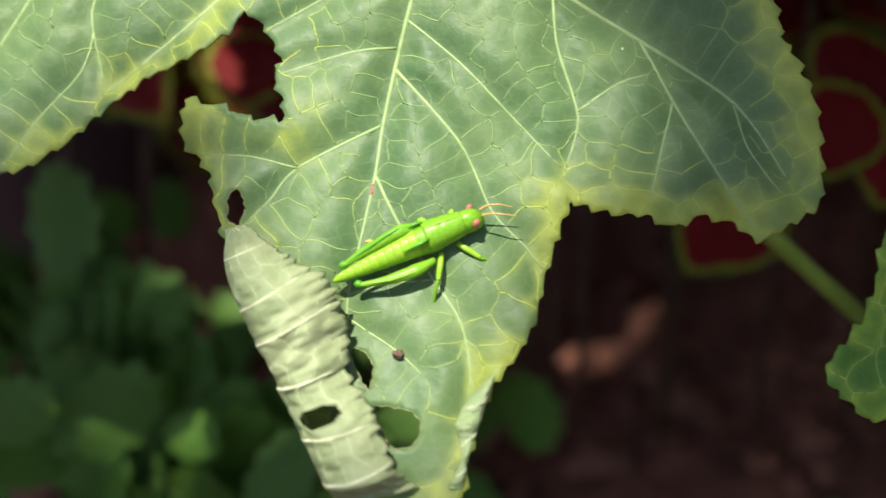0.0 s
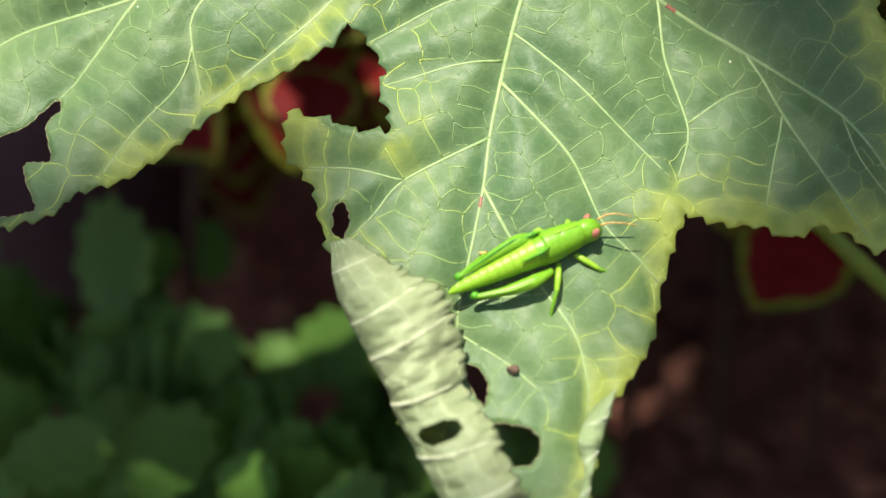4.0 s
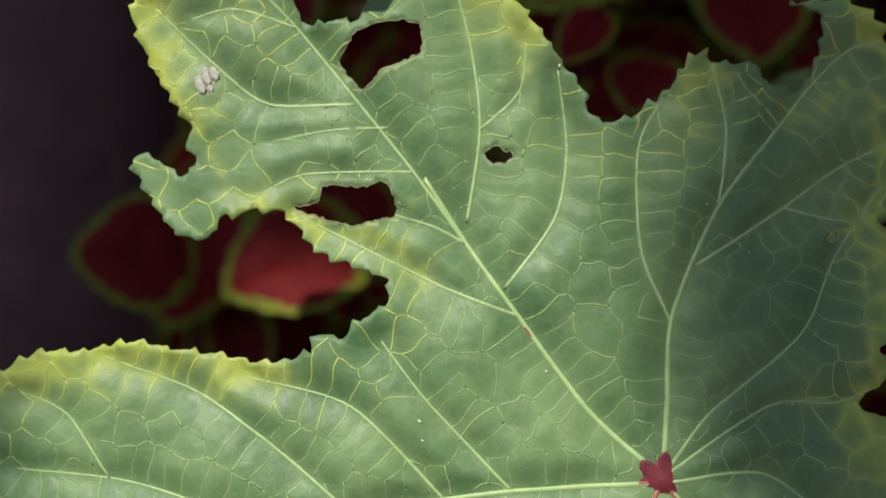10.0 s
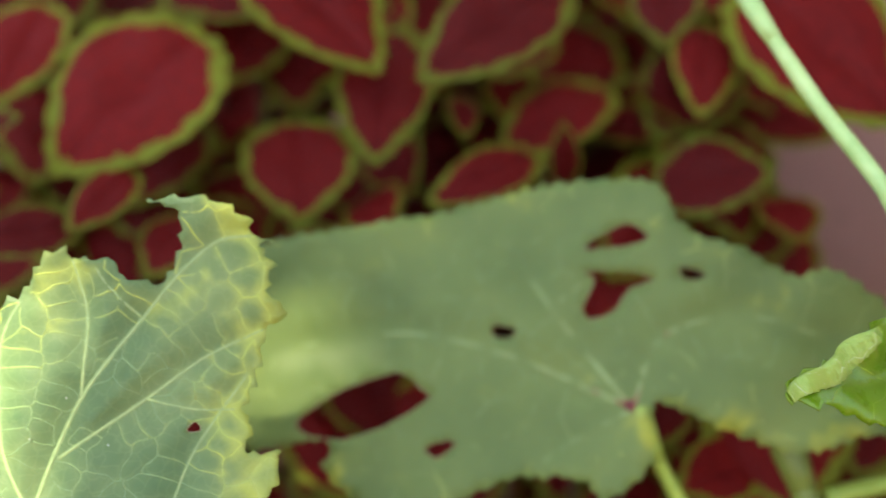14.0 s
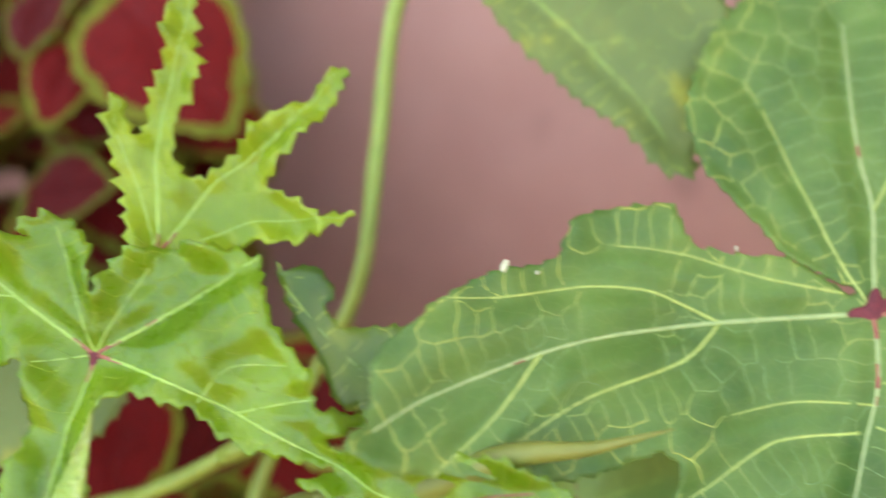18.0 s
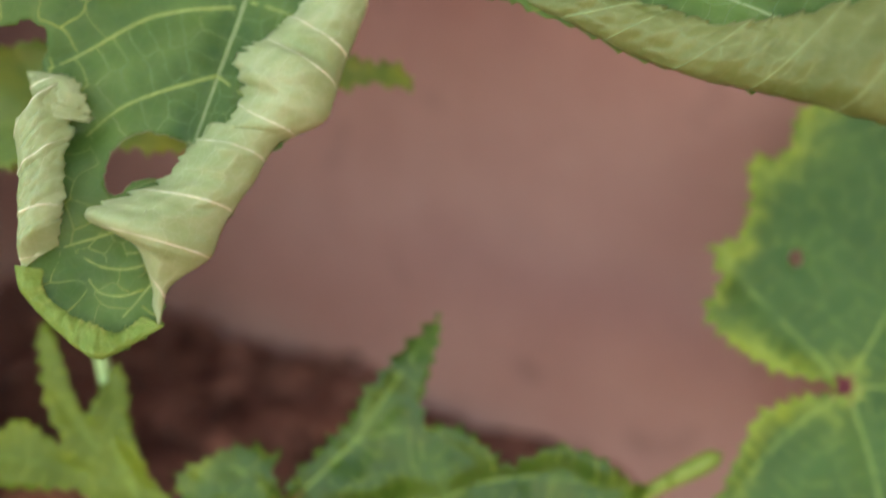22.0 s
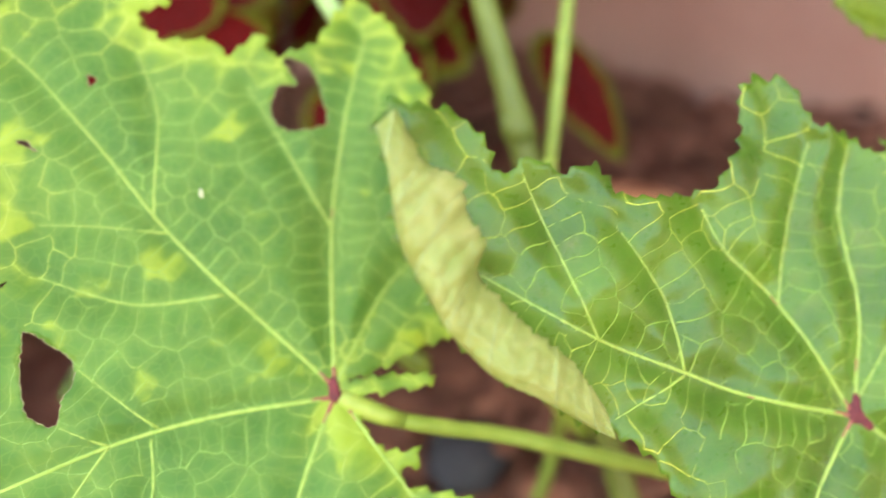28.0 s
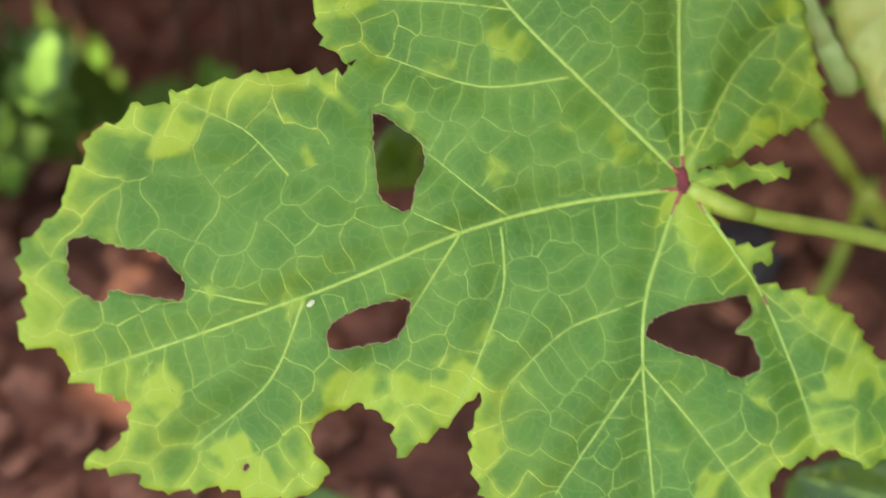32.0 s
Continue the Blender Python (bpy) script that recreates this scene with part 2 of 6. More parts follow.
UNDER_GREEN = blade_material("fold_underside", (0.17, 0.26, 0.05), (0.29, 0.37, 0.11), (0.44, 0.46, 0.16), (0.52, 0.54, 0.26), cell=190.0, chlor=0.3, gloss=0.42, through_amount=0.3, net=0.8)
FOLD_OLIVE = blade_material("fold_olive", (0.11, 0.155, 0.032), (0.22, 0.275, 0.085), (0.34, 0.36, 0.16), (0.40, 0.44, 0.22), cell=190.0, chlor=0.3, gloss=0.42, through_amount=0.3, net=0.8)
UNDER_YOUNG = blade_material("young_underside", (0.20, 0.35, 0.06), (0.31, 0.46, 0.10), (0.40, 0.50, 0.12), (0.50, 0.58, 0.25), cell=190.0, chlor=0.35, gloss=0.4, through_amount=0.3, net=0.6)
LIP = blade_material("cupped_tip", (0.13, 0.25, 0.04), (0.22, 0.36, 0.07), (0.46, 0.50, 0.14), (0.55, 0.58, 0.2), cell=190.0, chlor=0.5, gloss=0.5)
RIB = plain_material("rib", (0.19, 0.29, 0.105), (0.29, 0.385, 0.15), 500, 0.5)
RIB_GREEN = plain_material("green_rib", (0.18, 0.33, 0.05), (0.29, 0.43, 0.09), 500, 0.5)
RIB_SIDE = plain_material("side_rib", (0.23, 0.33, 0.07), (0.35, 0.45, 0.11), 500, 0.5)
UNDER_NET = plain_material("underside_net", (0.40, 0.50, 0.25), (0.50, 0.60, 0.33), 500, 0.6)
RIB_RED = plain_material("red_flush", (0.19, 0.045, 0.03), (0.28, 0.12, 0.07), 700, 0.5)
RIB_PALE = plain_material("pale_rib", (0.60, 0.64, 0.40), (0.72, 0.74, 0.52), 500, 0.6)
HEART = plain_material("leaf_heart", (0.065, 0.007, 0.010), (0.145, 0.018, 0.022), 600, 0.5, 0.3)
STALK = plain_material("green_stalk", (0.16, 0.25, 0.035), (0.26, 0.36, 0.065), 180, 0.45, by_object=0.3)
STALK_PALE = plain_material("pale_stalk", (0.22, 0.40, 0.13), (0.35, 0.53, 0.22), 180, 0.4)
STALK_BROWN = plain_material("brown_stalk", (0.100, 0.130, 0.020), (0.170, 0.200, 0.035), 120, 0.5)
STEM = plain_material("stem", (0.085, 0.125, 0.020), (0.150, 0.205, 0.040), 120, 0.5)
COLEUS_RED = plain_material("coleus_red", (0.055, 0.002, 0.002), (0.17, 0.006, 0.005), 110, 0.6, 0.12, leafy=0.2, by_object=0.7)
COLEUS_RIM = plain_material("coleus_rim", (0.07, 0.085, 0.006), (0.16, 0.175, 0.014), 220, 0.6, 0.15, leafy=0.2, by_object=0.5)
WEED = plain_material("weed_leaf", (0.030, 0.088, 0.014), (0.095, 0.185, 0.022), 120, 0.6, 0.25, leafy=0.2, by_object=0.5)
SOIL = plain_material("soil", (0.050, 0.019, 0.013), (0.21, 0.085, 0.056), 90, 0.9, 0.2, 0.9, 0.006)
CHIP = plain_material("bark_chip", (0.06, 0.022, 0.015), (0.26, 0.115, 0.075), 200, 0.85, 0.2, 0.6, 0.002, by_object=0.9)
PLASTER = plain_material("plaster", (0.345, 0.192, 0.158), (0.405, 0.240, 0.200), 26, 0.85, 0.2, 0.25, 0.002)
nt = PLASTER.node_tree
wall_col = nt.nodes["Principled BSDF"].inputs["Base Color"].links[0].from_socket
blot = noise_tex(nt, nt.nodes.new("ShaderNodeTexCoord").outputs["Object"], 38.0, 1.0)
speck = ramp(nt, blot, [(0.66, (0, 0, 0)), (0.78, (1, 1, 1))])
nt.links.new(mix(nt, calc(nt, "MULTIPLY", speck, 0.4), wall_col, (0.17, 0.10, 0.085)), nt.nodes["Principled BSDF"].inputs["Base Color"])
ORANGE = plain_material("orange_leaf", (0.72, 0.22, 0.02), (0.9, 0.38, 0.04), 200, 0.5, leafy=0.2)
PEACH = plain_material("peach_leaf", (0.45, 0.19, 0.10), (0.60, 0.30, 0.18), 200, 0.6)
DARK = plain_material("dark_plastic", (0.085, 0.047, 0.048), (0.125, 0.072, 0.070), 60, 0.8, 0.1)
HOPPER = plain_material("hopper_green", (0.115, 0.30, 0.012), (0.19, 0.42, 0.025), 1500, 0.38, 0.4, 0.2, 0.0002, leafy=0.12)
HOPPER_PALE = plain_material("hopper_pale", (0.19, 0.41, 0.016), (0.29, 0.52, 0.040), 1500, 0.38, 0.4, 0.2, 0.0002, leafy=0.12)
HOPPER_DARK = plain_material("hopper_dark", (0.055, 0.24, 0.010), (0.09, 0.31, 0.015), 1500, 0.34, 0.45, 0.2, 0.0002)
HOPPER_EYE = plain_material("hopper_eye", (0.32, 0.10, 0.06), (0.5, 0.22, 0.15), 2500, 0.2, 0.6)
HOPPER_TAN = plain_material("hopper_tan", (0.40, 0.24, 0.06), (0.55, 0.38, 0.12), 1500, 0.4)
HOPPER_SPOT = plain_material("hopper_spot", (0.42, 0.66, 0.16), (0.55, 0.75, 0.28), 1500, 0.3)
COLEUS_STEM = plain_material("coleus_stem", (0.030, 0.014, 0.008), (0.065, 0.035, 0.016), 150, 0.6, 0.2)
STONE = plain_material("slate", (0.012, 0.013, 0.017), (0.035, 0.037, 0.045), 150, 0.6)
GRIT = plain_material("grit", (0.34, 0.40, 0.24), (0.48, 0.52, 0.36), 2000, 0.5)
SCAR = plain_material("dry_skin", (0.20, 0.20, 0.09), (0.38, 0.35, 0.20), 2500, 0.8)
DRY = plain_material("dry_web", (0.20, 0.20, 0.16), (0.36, 0.35, 0.30), 2500, 0.85)
PELLET = plain_material("pellet", (0.06, 0.035, 0.02), (0.22, 0.15, 0.10), 1800, 0.8, relief=0.8)
# wood of the unseen boards added for shade
SHADE_WOOD = plain_material("shade_wood", (0.30, 0.27, 0.23), (0.42, 0.38, 0.33), 20, 0.8)


# ---------------------------------------------------------------- mesh helpers
def mesh_object(name, verts, faces, mats, parent=None, smooth=True, slots=None):
    me = bpy.data.meshes.new(name)
    me.from_pydata([tuple(v) for v in verts], [], [tuple(f) for f in faces])
    for m in mats if isinstance(mats, (list, tuple)) else [mats]:
        me.materials.append(m)
    if slots is not None:
        me.polygons.foreach_set("material_index", slots)
    me.polygons.foreach_set("use_smooth", [smooth] * len(me.polygons))
    me.update()
    ob = new(name, me)
    ob.parent = parent
    return ob


def empty(name, m, label, category, group=""):
    ob = new(name)
    ob.empty_display_size = 0.02
    ob.matrix_world = m
    return tagged(ob, label, category, group)


def spline(points, step, closed=False):
    """A Catmull-Rom curve through the points, resampled about every step."""
    p = np.array(points, float)
    n = len(p)
    out = []
    for i in range(n if closed else n - 1):
        if closed:
            a, b, c, d = p[(i - 1) % n], p[i], p[(i + 1) % n], p[(i + 2) % n]
        else:
            a, b, c, d = p[max(i - 1, 0)], p[i], p[i + 1], p[min(i + 2, n - 1)]
        k = max(1, int(round(np.linalg.norm(c - b) / step)))
        for j in range(k):
            s = j / k
            m1, m2 = (c - a) * 0.42, (d - b) * 0.42
            out.append((2 * s**3 - 3 * s**2 + 1) * b + (s**3 - 2 * s**2 + s) * m1 + (-2 * s**3 + 3 * s**2) * c + (s**3 - s**2) * m2)
    if not closed:
        out.append(p[-1])
    return np.array(out)


def tube(path, radii, sides=6, flat=1.0):
    """Vertices and faces of a tapered tube along a path of 3D points."""
    path = np.array(path, float)
    n = len(path)
    radii = np.broadcast_to(radii, n)
    tang = np.gradient(path, axis=0)
    tang /= np.linalg.norm(tang, axis=1)[:, None] + 1e-12
    side = np.cross(tang, (0.0, -1.0, 0.0))
    weak = np.linalg.norm(side, axis=1) < 0.2
    side[weak] = np.cross(tang[weak], (1.0, 0, 0))
    side /= np.linalg.norm(side, axis=1)[:, None] + 1e-12
    over = np.cross(side, tang)
    a = 2 * math.pi * np.arange(sides) / sides
    ring = np.cos(a)[None, :, None] * side[:, None, :] + flat * np.sin(a)[None, :, None] * over[:, None, :]
    verts = (path[:, None, :] + radii[:, None, None] * ring).reshape(-1, 3)
    faces = [(i * sides + k, i * sides + (k + 1) % sides, (i + 1) * sides + (k + 1) % sides, (i + 1) * sides + k) for i in range(n - 1) for k in range(sides)]
    faces.append(tuple(range(sides))[::-1])
    faces.append(tuple(range((n - 1) * sides, n * sides)))
    return verts, faces


def inside(pts, poly):
    x, y = pts[:, 0], pts[:, 1]
    hit = np.zeros(len(pts), bool)
    q = np.roll(poly, -1, axis=0)
    for (x0, y0), (x1, y1) in zip(poly, q):
        cross = (y0 > y) != (y1 > y)
        hit ^= cross & (x < (x1 - x0) * (y - y0) / (y1 - y0 + 1e-12) + x0)
    return hit


def tree_of(points):
    tree = KDTree(len(points))
    for i, p in enumerate(points):
        tree.insert((p[0], p[1], 0.0), i)
    tree.balance()
    return tree


def reach_of(tree, uv):
    return np.array([tree.find((p[0], p[1], 0.0))[2] for p in uv])


def dense(line, step=0.04, closed=False):
    """Points about every step along a polyline."""
    line = np.r_[line, line[:1]] if closed else np.array(line)
    run = np.r_[0, np.cumsum(np.linalg.norm(np.diff(line, axis=0), axis=1))]
    at = np.linspace(0, run[-1], max(2, int(run[-1] / step)))
    return np.stack([np.interp(at, run, line[:, 0]), np.interp(at, run, line[:, 1])], 1)


def distance(pts, line, closed=False):
    """How far each 2D point lies from a polyline."""
    return reach_of(tree_of(dense(line, 0.03, closed)), pts)


def ragged(poly, teeth, wobble, seed):
    """Gives a margin its saw teeth and small unevenness (cm)."""
    rng = np.random.RandomState(seed)
    d = np.roll(poly, -1, 0) - np.roll(poly, 1, 0)
    nrm = np.stack([d[:, 1], -d[:, 0]], 1) / (np.linalg.norm(d, axis=1)[:, None] + 1e-9)
    area = np.sum(poly[:, 0] * np.roll(poly[:, 1], -1) - np.roll(poly[:, 0], -1) * poly[:, 1])
    nrm *= np.sign(area)
    run = np.cumsum(np.linalg.norm(np.diff(poly, axis=0, prepend=poly[-1:]), axis=1))
    period = 0.42
    bend = run + 0.12 * np.sin(run * 1.7 + seed)
    cell = np.floor(bend / period).astype(int)
    size = rng.uniform(0.4, 1.2, cell.max() + 3)[cell]
    saw = (bend / period) % 1.0
    off = teeth * size * (saw**1.6 - 0.4) + wobble * (rng.rand(len(poly)) - 0.5)
    return poly + nrm * off[:, None]


from mathutils.geometry import delaunay_2d_cdt
from mathutils.kdtree import KDTree


class Blade:
    """One okra leaf: blade, ribs and veins, built about its heart (cm)."""

    def __init__(self, centre, slopes, relief=0.10, seed=1, frill=0.0, fold=1.0, quilt=0.02, crumple=0.0):
        self.c, self.s, self.relief, self.seed, self.frill = centre, slopes, relief, seed, frill
        self.ribs, self.edge, self.fold = [], None, fold
        self.quilt, self.crumple, self.lace, self.trees = quilt, crumple, None, {}

    def lift(self, uv):
        """How far the blade stands off towards the light at each point."""
        u, v = uv[:, 0], uv[:, 1]
        a, b, q0, q1, q2 = self.s
        w = -(a * u + b * v + q0 * u * u + q1 * u * v + q2 * v * v)
        k = self.seed * 1.37
        w = w + self.relief * (np.sin(u * 0.9 + 1.3 * np.sin(v * 0.5 + k) + k) * np.cos(v * 0.8 + k) + 0.35 * np.sin(u * 2.3 - v * 1.7 + k)
                               + 0.16 * np.sin(u * 4.7 + 2.0 * np.sin(v * 2.1 + k)) * np.sin(v * 4.3 - k))
        if self.crumple:
            rough = [noise.noise(Vector((p[0] * 0.75, p[1] * 0.75, k))) + 0.3 * noise.noise(Vector((p[0] * 1.7, p[1] * 1.7, k + 9))) for p in uv]
            w = w + self.crumple * np.array(rough)
        return w

    def dip(self, uv):
        w = np.zeros(len(uv))
        for width, deep, broad in ((1, 0.07, 0.32), (2, 0.105, 0.34), (3, 0.15, 0.42)):
            lines = [dense(line) for w3, line in self.ribs if w3 == width]
            if lines:
                if width not in self.trees:
                    self.trees[width] = tree_of(np.concatenate(lines))
                w = np.minimum(w, -self.fold * deep * np.exp(-((reach_of(self.trees[width], uv) / broad) ** 2)))
        if self.lace is not None:
            # the blade puffs up a little between the veins
            w = w + self.quilt * (1 - np.exp(-((reach_of(self.lace, uv) / 0.13) ** 2)))
        if self.frill and self.edge is not None:
            # the margin curls up unevenly and crinkles
            d = distance(uv, self.edge, True)
            u, v, k = uv[:, 0], uv[:, 1], self.seed * 0.77
            curl = 0.55 + 0.6 * np.sin(u * 1.9 + 1.1 * np.sin(v * 1.4 + k)) * np.cos(v * 1.7 + k) + 0.35 * np.sin(u * 5.3 + v * 4.1 + k)
            w = w + self.frill * curl * np.exp(-((d / 0.42) ** 2))
        return w

    def at(self, uv, off=0.0):
        uv = np.atleast_2d(np.array(uv, float))
        w = self.lift(uv) + self.dip(uv) + off
        return np.stack([uv[:, 0], -w, uv[:, 1]], 1) / 100


class VeinNet:
    """The small veins of a blade: rungs that stand on the ribs and meet halfway, and a net of meshes between them (cm)."""

    def __init__(self, ribs, lo, hi, rng, gap=0.62, step=0.36, reach=0.40):
        self.near, self.seeds, lines = {}, [], []
        for line in ribs:
            run = np.r_[0, np.cumsum(np.linalg.norm(np.diff(line, axis=0), axis=1))]
            dense = np.arange(0, run[-1], 0.05)
            lines.append(np.stack([np.interp(dense, run, line[:, 0]), np.interp(dense, run, line[:, 1])], 1))
            for side in (-1, 1):
                s = rng.uniform(0.1, 1.0) * step
                while s < run[-1]:
                    i = max(1, min(np.searchsorted(run, s), len(line) - 1))
                    d = (line[i] - line[i - 1]) / (np.linalg.norm(line[i] - line[i - 1]) + 1e-9)
                    p = np.array([np.interp(s, run, line[:, 0]), np.interp(s, run, line[:, 1])])
                    # rungs lean towards the tip
                    self.sow(p + side * reach * np.array([-d[1], d[0]]) + 0.12 * d, 0.27)
                    s += step * rng.uniform(0.75, 1.3)
        self.lines = np.concatenate(lines) if lines else np.zeros((1, 2)) + 1e3
        xs, ys = np.meshgrid(np.arange(lo[0] - 1, hi[0] + 1, gap), np.arange(lo[1] - 1, hi[1] + 1, gap * 0.87))
        xs[1::2] += gap / 2
        fill = np.stack([xs.ravel(), ys.ravel()], 1) + rng.uniform(-0.38, 0.38, (xs.size, 2)) * gap
        for p in fill:
            self.sow(p, gap * 0.62)
        self.cell = tree_of(self.seeds)
        self.chance = rng.rand(len(self.seeds))
        verts, _, faces, *_ = delaunay_2d_cdt([Vector(p) for p in self.seeds], [], [], 0, 1e-6)
        xy = np.array([(v.x, v.y) for v in verts])
        tri = np.array([f for f in faces if len(f) == 3])
        a, b, c = xy[tri[:, 0]], xy[tri[:, 1]], xy[tri[:, 2]]
        d = 2 * (a[:, 0] * (b[:, 1] - c[:, 1]) + b[:, 0] * (c[:, 1] - a[:, 1]) + c[:, 0] * (a[:, 1] - b[:, 1])) + 1e-12
        a2, b2, c2 = (a**2).sum(1), (b**2).sum(1), (c**2).sum(1)
        mid = np.stack([(a2 * (b[:, 1] - c[:, 1]) + b2 * (c[:, 1] - a[:, 1]) + c2 * (a[:, 1] - b[:, 1])) / d,
                        (a2 * (c[:, 0] - b[:, 0]) + b2 * (a[:, 0] - c[:, 0]) + c2 * (b[:, 0] - a[:, 0])) / d], 1)
        sides = {}
        for n, t in enumerate(tri):
            for i in range(3):
                sides.setdefault((min(t[i], t[i - 1]), max(t[i], t[i - 1])), []).append(n)
        rib_tree = tree_of(self.lines)
        off = reach_of(rib_tree, mid)
        self.paths = []
        for pair in sides.values():
            if len(pair) < 2:
                continue
            p, q = mid[pair[0]], mid[pair[1]]
            long = np.hypot(*(q - p))
            if long < 0.05 or long > 1.7 or (off[pair[0]] < 0.13 and off[pair[1]] < 0.13):
                continue
            if rng.rand() < 0.08:
                continue
            s = np.linspace(0, 1, max(3, int(long / 0.09) + 2))
            across = np.array([p[1] - q[1], q[0] - p[0]])
            bow = rng.uniform(-0.10, 0.10) * np.sin(s * math.pi) + rng.uniform(-0.05, 0.05) * np.sin(s * 2 * math.pi)
            self.paths.append(p + s[:, None] * (q - p) + bow[:, None] * across)

    def sow(self, p, apart):
        i, j = int(math.floor(p[0] / 0.4)), int(math.floor(p[1] / 0.4))
        for a in (-1, 0, 1):
            for b in (-1, 0, 1):
                for q in self.near.get((i + a, j + b), ()):
                    if (p[0] - q[0]) ** 2 + (p[1] - q[1]) ** 2 < apart * apart:
                        return
        self.near.setdefault((i, j), []).append(p)
        self.seeds.append(p)

    def keep(self, good):
        """Cuts the paths off where they leave the blade."""
        flags, out, at = good(np.concatenate(self.paths)), [], 0
        for line in self.paths:
            ok = flags[at:at + len(line)]
            at += len(line)
            if not ok[0]:
                line, ok = line[::-1], ok[::-1]
            n = len(line) if ok.all() else int(np.argmin(ok))
            if n >= 3:
                out.append(line[:n])
        self.paths = out
        self.tree = tree_of(np.concatenate(out + [self.lines]))

    def luck(self, uv):
        return np.array([self.chance[self.cell.find((p[0], p[1], 0.0))[1]] for p in uv])


def point_value(me, name, values):
    me.attributes.new(name, "FLOAT", "POINT").data.foreach_set("value", np.array(values, np.float32))


def okra_leaf(name, centre, slopes, margins, holes, veins, blade_mat, label, rib=None, group="okra leaves", teeth=0.1, seed=1,
              relief=0.10, grid=0.17, heart=1.0, under=None, flush=True, rungs=0.5, frill=0.05, cord=1.0, fold=1.0, web=None, quilt=0.022, crumple=0.0, red=0.0, bites=(), side_rib=None):
    rib = rib or RIB
    web = web or (NET if rib is RIB else NET_GREEN)
    shape = Blade(centre, slopes, relief, seed, frill, fold, quilt, crumple)
    shape.ribs = [(w, spline(np.array(p) / 10, 0.2)) for w, p in veins]
    hub = np.median([l[0] for w, l in shape.ribs if w == 3] or [(0.0, 0.0)], axis=0)
    thing = empty(name, BED @ Matrix.Translation(Vector(centre) / 100), label, "leaf", group)
    raw = []
    for m in margins:
        for p in m:
            if not raw or np.hypot(p[0] - raw[-1][0], p[1] - raw[-1][1]) > 1.2:
                raw.append(p)
    outline = ragged(spline(np.array(raw) / 10, 0.085, True), teeth, 0.03, seed)
    shape.edge = outline[::3]
    rims = [ragged(spline(np.array(h) / 10, 0.06, True), 0.0, 0.05, seed + i) for i, h in enumerate(holes)]
    lo, hi = outline.min(0), outline.max(0)
    rng = np.random.RandomState(seed)
    kept = []
    for width, line in shape.ribs:
        keep = inside(line, outline)
        for r in rims:
            keep &= ~inside(line, r)
        if keep.sum() < 3:
            continue
        first = np.argmax(keep)
        stop = first + (np.argmin(keep[first:]) if not keep[first:].all() else len(keep) - first)
        if stop - first >= 3:
            kept.append((width, line[first:stop]))
    net = VeinNet([l for w, l in sorted(kept, key=lambda r: -r[0])], lo, hi, rng, rungs * 1.25, rungs * 0.72, rungs * 0.8)

    def on_blade(pts):
        keep = inside(pts, outline)
        for r in rims:
            keep &= ~inside(pts, r)
        return keep

    net.keep(on_blade)
    shape.lace = net.tree
    gx, gy = np.meshgrid(np.arange(lo[0], hi[0], grid), np.arange(lo[1], hi[1], grid * 0.87))
    gx[1::2] += grid / 2
    pts = np.stack([gx.ravel(), gy.ravel()], 1) + (rng.rand(gx.size, 2) - 0.5) * grid * 0.25
    keep = inside(pts, outline) & (distance(pts, outline, True) > grid * 0.4)
    for r in rims:
        keep &= ~inside(pts, r) & (distance(pts, r, True) > grid * 0.3)
    pts = pts[keep]
    all_pts, edges = [outline], [(i, (i + 1) % len(outline)) for i in range(len(outline))]
    n = len(outline)
    for r in rims:
        edges += [(n + i, n + (i + 1) % len(r)) for i in range(len(r))]
        all_pts.append(r)
        n += len(r)
    all_pts = np.concatenate(all_pts + [pts])
    verts, _, faces, *_ = delaunay_2d_cdt([Vector(p) for p in all_pts], edges, [], 0, 1e-5)
    uv = np.array([(v.x, v.y) for v in verts])
    tri = np.array([f for f in faces if len(f) == 3])
    mid = uv[tri].mean(1)
    good = inside(mid, outline)
    for r in rims:
        good &= ~inside(mid, r)
    tri = tri[good]
    e1, e2 = uv[tri[:, 1]] - uv[tri[:, 0]], uv[tri[:, 2]] - uv[tri[:, 0]]
    turned = (e1[:, 0] * e2[:, 1] - e1[:, 1] * e2[:, 0]) < 0
    tri[turned] = tri[turned][:, ::-1]
    blade = mesh_object("blade", shape.at(uv), tri, [blade_mat, under or UNDER], thing)
    fresh = np.clip(distance(uv, outline, True) / 1.5, 0, 1)
    for bx, by, br in bites:
        # freshly chewed rims stay green
        fresh = np.maximum(fresh, 0.9 * np.exp(-((np.hypot(uv[:, 0] - bx, uv[:, 1] - by) / br) ** 4)))
    point_value(blade.data, "margin", fresh)
    point_value(blade.data, "net", np.clip(reach_of(net.tree, uv) / 0.3, 0, 1))
    point_value(blade.data, "cell", net.luck(uv))
    thick = blade.modifiers.new("thickness", "SOLIDIFY")
    thick.thickness, thick.offset, thick.material_offset = 0.00035, -1.0, 1
    # eaten holes keep a thin dry rim
    for r in rims:
        ring = shape.at(np.r_[r, r[:2]], 0.0)
        v, f = tube(ring, 0.00007 * (1 + 0.5 * np.sin(np.arange(len(ring)) * 1.9)), 5)
        mesh_object("dry_rim", v, f, SCAR, thing)
